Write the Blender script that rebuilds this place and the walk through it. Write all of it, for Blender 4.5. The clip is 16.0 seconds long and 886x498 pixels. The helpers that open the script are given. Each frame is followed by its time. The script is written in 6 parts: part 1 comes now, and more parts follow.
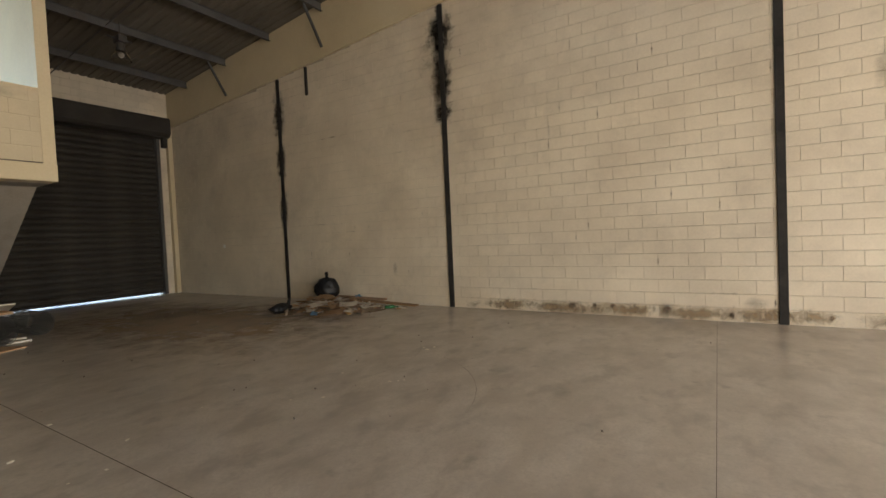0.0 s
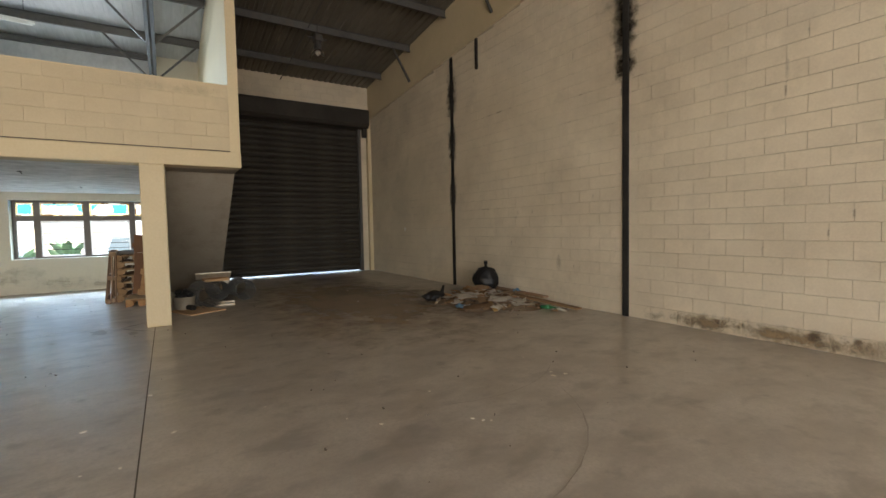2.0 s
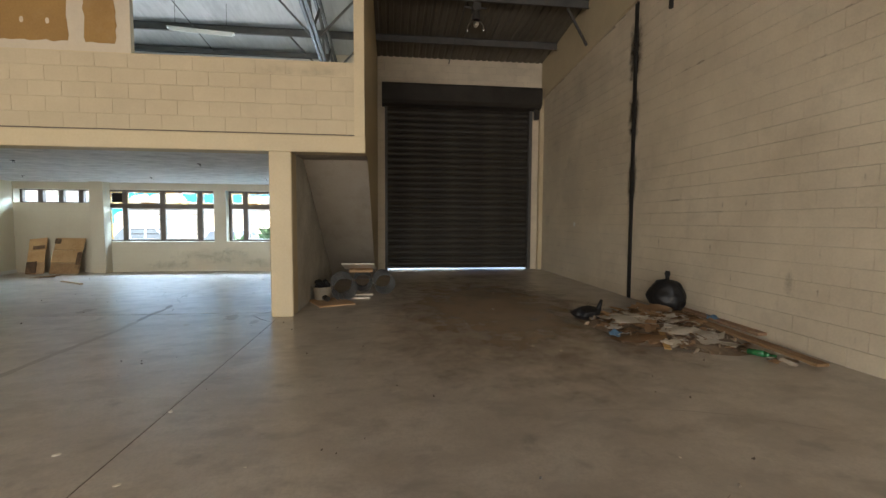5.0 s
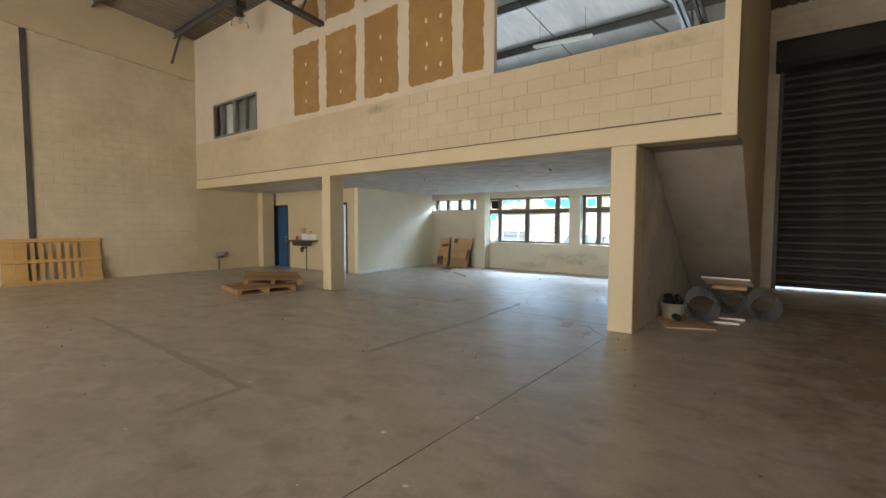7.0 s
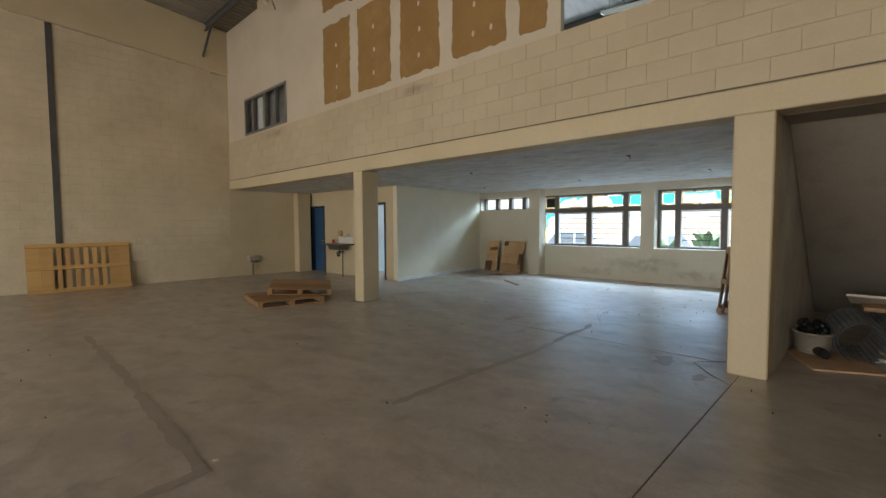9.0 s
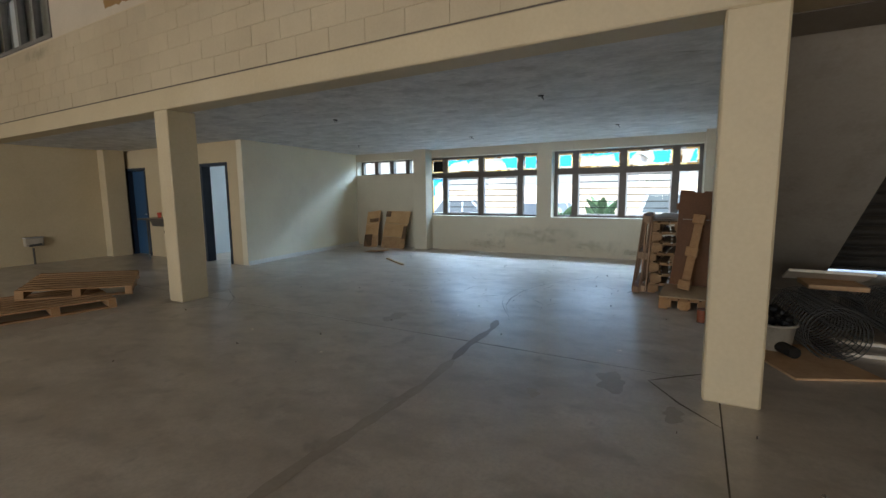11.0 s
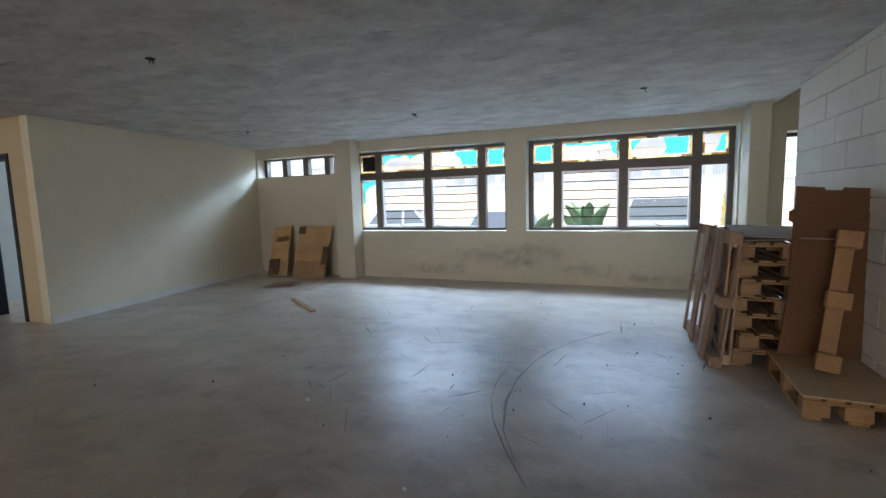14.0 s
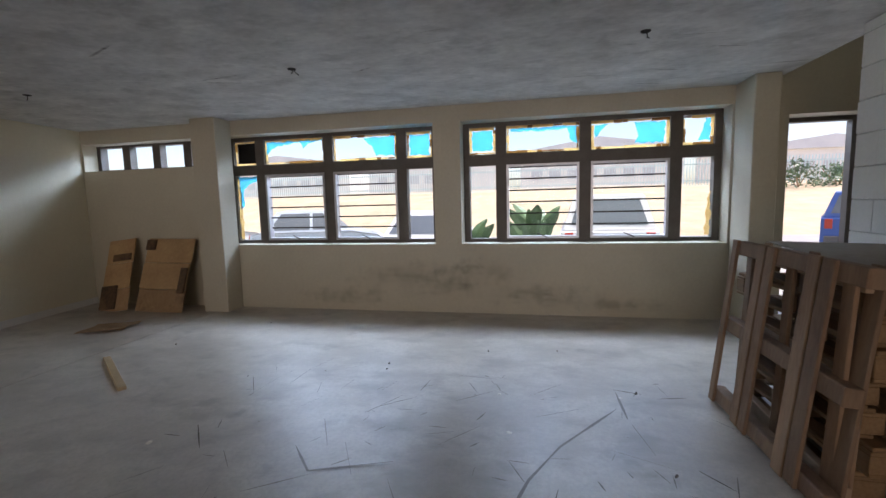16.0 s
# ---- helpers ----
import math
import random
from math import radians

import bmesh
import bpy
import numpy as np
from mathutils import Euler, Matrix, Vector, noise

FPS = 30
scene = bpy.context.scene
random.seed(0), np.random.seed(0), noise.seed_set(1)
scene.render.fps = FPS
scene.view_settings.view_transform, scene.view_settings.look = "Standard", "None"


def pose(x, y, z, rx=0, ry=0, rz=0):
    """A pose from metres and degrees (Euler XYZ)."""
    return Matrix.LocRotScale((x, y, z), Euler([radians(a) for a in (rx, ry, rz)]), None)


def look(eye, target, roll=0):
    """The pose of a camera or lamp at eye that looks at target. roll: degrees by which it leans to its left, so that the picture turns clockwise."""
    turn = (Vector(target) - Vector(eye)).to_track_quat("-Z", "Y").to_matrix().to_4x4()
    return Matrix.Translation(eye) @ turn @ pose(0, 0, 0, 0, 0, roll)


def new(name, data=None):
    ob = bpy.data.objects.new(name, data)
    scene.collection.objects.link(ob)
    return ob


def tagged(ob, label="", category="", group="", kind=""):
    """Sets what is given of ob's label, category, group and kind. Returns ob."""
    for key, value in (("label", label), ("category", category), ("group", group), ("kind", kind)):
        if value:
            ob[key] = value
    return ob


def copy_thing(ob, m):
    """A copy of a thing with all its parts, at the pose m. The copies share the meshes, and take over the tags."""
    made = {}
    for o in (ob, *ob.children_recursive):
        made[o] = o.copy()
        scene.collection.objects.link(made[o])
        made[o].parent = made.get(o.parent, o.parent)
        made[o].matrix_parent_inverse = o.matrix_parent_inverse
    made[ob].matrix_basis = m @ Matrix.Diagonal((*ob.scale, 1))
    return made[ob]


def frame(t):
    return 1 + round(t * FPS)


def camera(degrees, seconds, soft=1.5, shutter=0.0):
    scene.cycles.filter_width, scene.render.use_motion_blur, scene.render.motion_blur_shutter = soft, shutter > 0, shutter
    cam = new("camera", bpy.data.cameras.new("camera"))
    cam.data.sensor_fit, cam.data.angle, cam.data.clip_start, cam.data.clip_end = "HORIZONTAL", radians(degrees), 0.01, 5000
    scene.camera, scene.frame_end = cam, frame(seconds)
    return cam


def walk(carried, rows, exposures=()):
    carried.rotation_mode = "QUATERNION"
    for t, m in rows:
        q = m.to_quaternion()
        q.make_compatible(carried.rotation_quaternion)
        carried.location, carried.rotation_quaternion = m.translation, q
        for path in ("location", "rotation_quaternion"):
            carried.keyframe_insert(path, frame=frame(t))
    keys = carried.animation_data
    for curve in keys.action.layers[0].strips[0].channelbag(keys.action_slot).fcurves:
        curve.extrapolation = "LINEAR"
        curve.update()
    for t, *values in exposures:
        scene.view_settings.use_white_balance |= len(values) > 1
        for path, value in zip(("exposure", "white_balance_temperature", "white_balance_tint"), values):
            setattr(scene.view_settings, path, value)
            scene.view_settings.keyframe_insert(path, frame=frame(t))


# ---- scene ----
# Camera and walk
cam = camera(89.6, 16.0)
PATH = [
    (0, (0.098, 0.117, 1.507), (-0.952, 1.818, 1.443), -2.6),
    (0.5, (0.089, 0.556, 1.504), (-1.059, 2.193, 1.439), -1.4),
    (1, (0.077, 0.992, 1.503), (-1.247, 2.49, 1.43), -0.5),
    (1.5, (0.02, 1.393, 1.501), (-1.477, 2.716, 1.406), -0.5),
    (2, (-0.05, 1.751, 1.498), (-1.75, 2.8, 1.4), -1.1),
    (2.5, (-0.171, 2.08, 1.501), (-2.001, 2.881, 1.412), -1.5),
    (3, (-0.329, 2.389, 1.506), (-2.219, 3.038, 1.419), -0.9),
    (3.5, (-0.519, 2.707, 1.506), (-2.484, 3.062, 1.384), -0.3),
    (3.7, (-0.606, 2.804, 1.506), (-2.579, 3.102, 1.373), -0.1),
    (5.8, (-1.654, 3.512, 1.518), (-3.647, 3.649, 1.429), 0.7),
    (6, (-1.741, 3.547, 1.518), (-3.738, 3.575, 1.426), 0.4),
    (6.5, (-1.9, 3.554, 1.513), (-3.812, 2.977, 1.419), 0.8),
    (7, (-2.074, 3.434, 1.516), (-3.648, 2.206, 1.402), 0.1),
    (7.5, (-2.31, 3.263, 1.534), (-3.7, 1.826, 1.475), 0.8),
    (8, (-2.582, 3.07, 1.55), (-3.92, 1.584, 1.562), 1.4),
    (8.5, (-2.884, 2.78, 1.536), (-4.21, 1.282, 1.52), 0.7),
    (9, (-3.233, 2.446, 1.527), (-4.671, 1.06, 1.417), -0.3),
    (9.2, (-3.392, 2.329, 1.525), (-4.857, 0.975, 1.379), -0.4),
    (11.3, (-5.269, 1.16, 1.44), (-7.035, 0.254, 1.194), -0.2),
    (11.5, (-5.46, 1.062, 1.436), (-7.247, 0.197, 1.192), 0.1),
    (12, (-5.939, 0.851, 1.43), (-7.754, 0.044, 1.198), -0.1),
    (12.5, (-6.423, 0.644, 1.45), (-8.276, -0.078, 1.231), 0.2),
    (13, (-6.888, 0.404, 1.447), (-8.742, -0.317, 1.248), -0.3),
    (13.5, (-7.306, 0.114, 1.438), (-9.152, -0.626, 1.234), -0.8),
    (14, (-7.744, -0.102, 1.425), (-9.589, -0.843, 1.209), -1.5),
    (14.5, (-8.229, -0.263, 1.42), (-10.092, -0.958, 1.207), -1.7),
    (15, (-8.719, -0.395, 1.435), (-10.634, -0.934, 1.224), -1.6),
    (15.5, (-9.195, -0.515, 1.447), (-11.112, -1.047, 1.241), -1.6),
    (16, (-9.687, -0.635, 1.44), (-11.63, -1.056, 1.22), -1.5),
]
EXPOSURES = [(0.0, 2.38, 6400, 10), (1.0, 2.52, 6400, 10), (3.5, 2.45, 6300, 10), (6.5, 2.54, 6400, 11), (8.0, 2.25, 6250, 10), (9.2, 1.98, 6200, 10), (11.5, 1.85, 5900, 10), (13.0, 1.92, 6050, 13), (14.5, 1.5, 6250, 18), (16.0, 1.13, 6600, 24)]
walk(cam, [(t, look(eye, target, roll)) for t, eye, target, roll in PATH], EXPOSURES)

# World, sun, large lights
world = bpy.data.worlds.new("sky")
scene.world = world
world.use_nodes = True
wn = world.node_tree.nodes
sky = wn.new("ShaderNodeTexSky")
sky.sky_type = "NISHITA"
sky.sun_disc = False
sky.sun_elevation = radians(62)
sky.sun_rotation = radians(10)
sky.dust_density = 1.5
world.node_tree.links.new(sky.outputs[0], wn["Background"].inputs[0])
wn["Background"].inputs[1].default_value = 0.12

sun_data = bpy.data.lights.new("sun", "SUN")
sun_data.energy = 3.0
sun_data.angle = radians(0.6)
sun_data.color = (1.0, 0.97, 0.92)
sun = new("sun", sun_data)
sun.matrix_world = look((0, 0, 40), (-3.5, -20, 0))


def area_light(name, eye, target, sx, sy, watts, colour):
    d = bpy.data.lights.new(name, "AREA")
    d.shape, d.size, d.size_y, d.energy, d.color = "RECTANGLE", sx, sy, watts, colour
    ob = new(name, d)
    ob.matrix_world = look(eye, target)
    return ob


BACK_X = -15.18
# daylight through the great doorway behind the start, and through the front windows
area_light("doorway_daylight", (8.9, -1.5, 2.1), (0, -1.5, -8.0), 13.0, 3.6, 350, (1.0, 0.87, 0.715))
# added lamp outside, unseen above the window heads, boosting the sky's light
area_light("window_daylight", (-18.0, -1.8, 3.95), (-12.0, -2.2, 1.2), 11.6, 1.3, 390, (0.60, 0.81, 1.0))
area_light("upper_window_daylight", (-15.7, -2.6, 4.4), (-8, -2.6, 4.6), 7.4, 1.5, 22, (0.86, 0.93, 1.0))
area_light("washroom_daylight", (BACK_X + 0.02, -8.25, 1.9), (-11, -8.0, 1.4), 1.25, 0.75, 14, (0.82, 0.91, 1.0))


# ---------------------------------------------------------------- materials
def nodes_of(name):
    m = bpy.data.materials.new(name)
    m.use_nodes = True
    return m, m.node_tree.nodes, m.node_tree.links, m.node_tree.nodes["Principled BSDF"]


def rgb(c):
    return (c[0], c[1], c[2], 1.0)


def surface(name, a, b, rough=0.7, scale=1.5, fine=40.0, bump=0.15, dirt=None, dirt_amount=0.0, dirt_scale=0.6,
            metal=0.0, rough_var=0.1, vary=0.0, stretch=(1, 1, 1), spec=0.5, world_space=False):
    """Two base colours mixed by broad and fine grain, with stains, relief and uneven gloss."""
    m, n, l, p = nodes_of(name)
    tc = n.new("ShaderNodeTexCoord")
    mp = n.new("ShaderNodeMapping")
    mp.inputs["Scale"].default_value = stretch
    geo = n.new("ShaderNodeNewGeometry")
    l.new(geo.outputs["Position"] if world_space else tc.outputs["Object"], mp.inputs[0])
    big = n.new("ShaderNodeTexNoise")
    big.inputs["Scale"].default_value, big.inputs["Detail"].default_value, big.inputs["Roughness"].default_value = scale, 6, 0.62
    small = n.new("ShaderNodeTexNoise")
    small.inputs["Scale"].default_value, small.inputs["Detail"].default_value = fine, 4
    for q in (big, small):
        l.new(mp.outputs[0], q.inputs["Vector"])
    add = n.new("ShaderNodeMath")
    add.operation = "MULTIPLY_ADD"
    l.new(small.outputs["Fac"], add.inputs[0])
    add.inputs[1].default_value = 0.35
    l.new(big.outputs["Fac"], add.inputs[2])
    ramp = n.new("ShaderNodeMapRange")
    ramp.inputs["From Min"].default_value, ramp.inputs["From Max"].default_value = 0.45, 0.9
    l.new(add.outputs[0], ramp.inputs["Value"])
    mix = n.new("ShaderNodeMix")
    mix.data_type = "RGBA"
    mix.inputs[6].default_value, mix.inputs[7].default_value = rgb(a), rgb(b)
    l.new(ramp.outputs[0], mix.inputs[0])
    colour = mix.outputs[2]
    if dirt:
        dn = n.new("ShaderNodeTexNoise")
        dn.inputs["Scale"].default_value, dn.inputs["Detail"].default_value, dn.inputs["Roughness"].default_value = dirt_scale, 9, 0.7
        l.new(mp.outputs[0], dn.inputs["Vector"])
        dr = n.new("ShaderNodeMapRange")
        dr.inputs["From Min"].default_value, dr.inputs["From Max"].default_value = 0.52, 0.72
        dr.inputs["To Max"].default_value = dirt_amount
        l.new(dn.outputs["Fac"], dr.inputs["Value"])
        dm = n.new("ShaderNodeMix")
        dm.data_type = "RGBA"
        l.new(dr.outputs[0], dm.inputs[0])
        l.new(colour, dm.inputs[6])
        dm.inputs[7].default_value = rgb(dirt)
        colour = dm.outputs[2]
    if vary:
        oi = n.new("ShaderNodeObjectInfo")
        vr = n.new("ShaderNodeMapRange")
        vr.inputs["To Min"].default_value, vr.inputs["To Max"].default_value = 1 - vary, 1 + vary
        l.new(oi.outputs["Random"], vr.inputs["Value"])
        hs = n.new("ShaderNodeHueSaturation")
        l.new(vr.outputs[0], hs.inputs["Value"])
        l.new(colour, hs.inputs["Color"])
        colour = hs.outputs[0]
    l.new(colour, p.inputs["Base Color"])
    rr = n.new("ShaderNodeMapRange")
    rr.inputs["To Min"].default_value, rr.inputs["To Max"].default_value = max(0.02, rough - rough_var), min(1, rough + rough_var)
    rr.inputs["From Min"].default_value, rr.inputs["From Max"].default_value = 0.3, 0.7
    l.new(big.outputs["Fac"], rr.inputs["Value"])
    l.new(rr.outputs[0], p.inputs["Roughness"])
    p.inputs["Metallic"].default_value = metal
    p.inputs["Specular IOR Level"].default_value = spec
    if bump:
        bp = n.new("ShaderNodeBump")
        bp.inputs["Strength"].default_value, bp.inputs["Distance"].default_value = bump, 0.01
        l.new(add.outputs[0], bp.inputs["Height"])
        l.new(bp.outputs[0], p.inputs["Normal"])
    return m


M = {}
M["block"] = surface("cream painted block", (0.55, 0.475, 0.36), (0.72, 0.635, 0.49), 0.62, 0.9, 55, 0.35, (0.36, 0.31, 0.24), 0.35, 1.1, vary=0.035, world_space=True)
M["block_warm"] = surface("warm cream painted block", (0.525, 0.44, 0.295), (0.685, 0.59, 0.415), 0.62, 0.9, 55, 0.35, (0.36, 0.30, 0.21), 0.35, 1.1, vary=0.035, world_space=True)
M["joint"] = surface("painted mortar joint", (0.25, 0.207, 0.152), (0.66, 0.58, 0.45), 0.8, 0.75, 9, 0.3, world_space=True)
M["plaster"] = surface("cream painted plaster", (0.525, 0.432, 0.27), (0.625, 0.53, 0.35), 0.6, 0.7, 30, 0.12, (0.42, 0.36, 0.28), 0.25, 0.9)
M["white_wall"] = surface("off white painted plaster", (0.475, 0.43, 0.33), (0.58, 0.535, 0.42), 0.55, 0.6, 28, 0.1, (0.46, 0.43, 0.36), 0.3, 0.8)
M["white_block"] = surface("white painted block", (0.70, 0.69, 0.64), (0.82, 0.81, 0.76), 0.6, 1.3, 60, 0.4, (0.5, 0.48, 0.43), 0.25, 1.5, vary=0.04, world_space=True)
M["gypsum_white"] = surface("skimmed gypsum board", (0.545, 0.475, 0.36), (0.635, 0.565, 0.44), 0.7, 1.2, 30, 0.08)
M["gypsum_brown"] = surface("bare brown gypsum paper", (0.27, 0.155, 0.05), (0.36, 0.22, 0.075), 0.85, 1.4, 35, 0.06, (0.46, 0.32, 0.16), 0.35, 1.6)
M["filler"] = surface("white filler dabs", (0.55, 0.45, 0.32), (0.68, 0.6, 0.47), 0.8, 8, 60, 0.1)
M["soffit"] = surface("grey white painted concrete soffit", (0.49, 0.49, 0.485), (0.81, 0.81, 0.80), 0.9, 3.2, 17, 0.7, (0.33, 0.33, 0.325), 0.7, 2.7, stretch=(1.2, 0.8, 1))
# same sheet as roof_pale in a darker tone, used over the north bay
M["roof_sheet"] = surface("darker insulated roof sheet", (0.105, 0.09, 0.07), (0.17, 0.148, 0.115), 0.65, 0.7, 9, 0.1, (0.07, 0.06, 0.047), 0.5, 0.5, stretch=(0.4, 1.5, 1))
M["roof_foil"] = surface("silver faced roof sheet", (0.36, 0.37, 0.375), (0.54, 0.555, 0.56), 0.5, 0.8, 9, 0.1, (0.22, 0.225, 0.23), 0.6, 0.9, stretch=(0.35, 1.6, 1), metal=0.2)
M["steel"] = surface("dark grey painted steel", (0.055, 0.055, 0.055), (0.10, 0.098, 0.093), 0.5, 3, 40, 0.1, (0.12, 0.08, 0.05), 0.4, 2.5)
M["shutter"] = surface("dark weathered roller shutter", (0.03, 0.027, 0.0235), (0.056, 0.05, 0.043), 0.42, 1.2, 30, 0.1, (0.09, 0.076, 0.058), 0.4, 1.5, vary=0.06, spec=0.2)
M["pipe_black"] = surface("black bitumen band", (0.018, 0.017, 0.016), (0.04, 0.037, 0.033), 0.6, 4, 40, 0.3, (0.10, 0.085, 0.07), 0.3, 3, spec=0.15)
M["frame_brown"] = surface("grey brown painted window frame", (0.07, 0.058, 0.048), (0.115, 0.098, 0.083), 0.5, 5, 60, 0.1)
M["alu"] = surface("dull aluminium", (0.42, 0.43, 0.46), (0.56, 0.57, 0.6), 0.4, 5, 60, 0.05, metal=0.6)
M["blue_door"] = surface("blue painted door", (0.025, 0.07, 0.15), (0.04, 0.10, 0.21), 0.45, 2, 40, 0.08)
M["dark_frame"] = surface("dark blue steel door frame", (0.015, 0.025, 0.045), (0.03, 0.045, 0.07), 0.5, 3, 40, 0.05)
M["pallet"] = surface("weathered pallet timber", (0.17, 0.095, 0.042), (0.38, 0.24, 0.12), 0.8, 3, 26, 0.35, (0.10, 0.07, 0.045), 0.5, 3, stretch=(0.4, 2.2, 2.2), vary=0.16)
M["pallet_new"] = surface("yellow pine pallet timber", (0.50, 0.29, 0.09), (0.64, 0.415, 0.16), 0.7, 3, 22, 0.25, (0.33, 0.2, 0.09), 0.5, 3, stretch=(0.4, 2.2, 2.2), vary=0.12)
M["pallet_red"] = surface("red brown pallet timber", (0.185, 0.105, 0.06), (0.37, 0.24, 0.145), 0.75, 3, 26, 0.35, (0.31, 0.235, 0.165), 0.5, 2.5, stretch=(2.2, 2.2, 0.5), vary=0.2)
M["ply"] = surface("pale plywood", (0.38, 0.265, 0.14), (0.52, 0.385, 0.225), 0.65, 2, 24, 0.1, (0.34, 0.25, 0.15), 0.4, 1.5, stretch=(0.5, 2, 2))
M["corner_wood"] = surface("stained brown pine", (0.36, 0.21, 0.09), (0.55, 0.37, 0.185), 0.75, 2.5, 24, 0.2, (0.14, 0.08, 0.04), 0.7, 2.2, vary=0.12)
M["board_brown"] = surface("brown hardboard", (0.12, 0.055, 0.024), (0.18, 0.088, 0.042), 0.6, 1.5, 40, 0.05, spec=0.2)
M["cardboard"] = surface("torn cardboard", (0.40, 0.25, 0.13), (0.54, 0.365, 0.21), 0.85, 4, 30, 0.15, vary=0.12)
M["paper"] = surface("dirty white paper and board", (0.68, 0.62, 0.52), (0.84, 0.79, 0.69), 0.8, 5, 40, 0.15, (0.35, 0.3, 0.24), 0.4, 4, vary=0.12)
M["corner_low"] = surface("grimy brown pine", (0.26, 0.15, 0.07), (0.46, 0.30, 0.155), 0.75, 2.5, 24, 0.2, (0.08, 0.045, 0.025), 0.85, 2.0, vary=0.12)
M["corner_dark"] = surface("dark stained board edge", (0.05, 0.03, 0.018), (0.20, 0.115, 0.055), 0.8, 3, 24, 0.2, (0.33, 0.21, 0.11), 0.6, 2.5, vary=0.2)
M["pallet_pale"] = surface("bare pale pallet timber", (0.32, 0.21, 0.13), (0.46, 0.335, 0.225), 0.75, 3, 26, 0.3, (0.25, 0.16, 0.1), 0.5, 3, vary=0.15)
M["cream_smooth"] = surface("smooth cream paint", (0.70, 0.645, 0.49), (0.79, 0.735, 0.58), 0.5, 0.6, 26, 0.08, (0.55, 0.49, 0.37), 0.3, 0.8)
M["scuff_faint"] = surface("faint scuffed band", (0.30, 0.262, 0.215), (0.42, 0.37, 0.31), 0.4, 2.5, 30, 0.1)
M["joint_grey"] = surface("grey white mortar joint", (0.36, 0.35, 0.315), (0.64, 0.625, 0.575), 0.8, 1.2, 12, 0.3, world_space=True)
M["facade_block"] = surface("cream painted parapet block", (0.475, 0.395, 0.26), (0.575, 0.49, 0.335), 0.62, 0.9, 55, 0.35, (0.40, 0.335, 0.24), 0.35, 1.1, vary=0.03, world_space=True)
M["facade_joint"] = surface("painted over joint", (0.385, 0.305, 0.19), (0.585, 0.50, 0.345), 0.8, 0.7, 7, 0.3, world_space=True)
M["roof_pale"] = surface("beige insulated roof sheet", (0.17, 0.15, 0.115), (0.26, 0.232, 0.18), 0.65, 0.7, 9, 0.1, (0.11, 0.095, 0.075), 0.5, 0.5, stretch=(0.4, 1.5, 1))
M["tub_plastic"] = surface("dirty cream plastic", (0.36, 0.32, 0.25), (0.50, 0.45, 0.36), 0.5, 4, 40, 0.1, (0.16, 0.13, 0.09), 0.6, 4)
M["pallet_orange"] = surface("orange brown pallet timber", (0.24, 0.125, 0.05), (0.42, 0.25, 0.115), 0.8, 3, 26, 0.35, (0.13, 0.085, 0.05), 0.5, 3, stretch=(0.4, 2.2, 2.2), vary=0.16)
M["board_grey"] = surface("greyed thin board", (0.26, 0.215, 0.165), (0.40, 0.345, 0.275), 0.8, 2.5, 30, 0.15, (0.16, 0.12, 0.085), 0.5, 2.5)
# darker than the wall plaster: the shade under the stair is in the colour
M["stair_under"] = surface("shade darkened grey brown render", (0.29, 0.255, 0.208), (0.38, 0.338, 0.28), 0.85, 0.9, 30, 0.2, (0.17, 0.145, 0.115), 0.5, 1.2)
M["window_grey"] = surface("grey painted steel frame", (0.13, 0.125, 0.115), (0.20, 0.193, 0.18), 0.5, 5, 60, 0.08)
M["pale_blue"] = surface("pale blue painted plaster", (0.52, 0.62, 0.70), (0.62, 0.72, 0.80), 0.6, 1, 30, 0.1)
M["rubble"] = surface("brown rubble and dust", (0.18, 0.13, 0.085), (0.32, 0.24, 0.16), 0.95, 8, 40, 0.6)
M["bag"] = surface("black refuse bag plastic", (0.006, 0.006, 0.007), (0.014, 0.014, 0.015), 0.48, 5, 7, 1.0, rough_var=0.1, spec=0.35)
M["wire"] = surface("galvanised wire mesh", (0.05, 0.05, 0.048), (0.09, 0.09, 0.086), 0.5, 5, 50, 0.05, metal=0.6)
M["lampmetal"] = surface("dark lamp housing", (0.03, 0.028, 0.026), (0.06, 0.055, 0.05), 0.5, 5, 50, 0.05)
M["white_plastic"] = surface("white plastic", (0.68, 0.67, 0.63), (0.78, 0.77, 0.73), 0.4, 5, 50, 0.02)
M["red_plastic"] = surface("red plastic", (0.40, 0.04, 0.02), (0.5, 0.06, 0.03), 0.4, 5, 50, 0.02)
M["sink_dark"] = surface("worn dark counter", (0.05, 0.045, 0.04), (0.11, 0.10, 0.09), 0.35, 4, 50, 0.05)
M["rust"] = surface("rusty painted tin", (0.16, 0.035, 0.015), (0.30, 0.09, 0.03), 0.5, 14, 60, 0.2, (0.015, 0.013, 0.012), 1.0, 14)
M["black_card"] = surface("black card", (0.006, 0.005, 0.005), (0.012, 0.01, 0.01), 0.9, 6, 40, 0.0)
M["tilt_green"] = surface("green glass", (0.02, 0.12, 0.04), (0.03, 0.16, 0.06), 0.2, 6, 40, 0.0)
M["blue_scrap"] = surface("pale blue cloth", (0.12, 0.24, 0.38), (0.2, 0.34, 0.48), 0.8, 9, 40, 0.1)
M["tarmac"] = surface("pale worn paving", (0.30, 0.285, 0.265), (0.42, 0.40, 0.375), 0.9, 0.6, 20, 0.2)
M["dry_grass"] = surface("dry grass bank", (0.42, 0.33, 0.21), (0.56, 0.46, 0.31), 0.95, 0.8, 14, 0.5, (0.3, 0.27, 0.16), 0.4, 0.5)
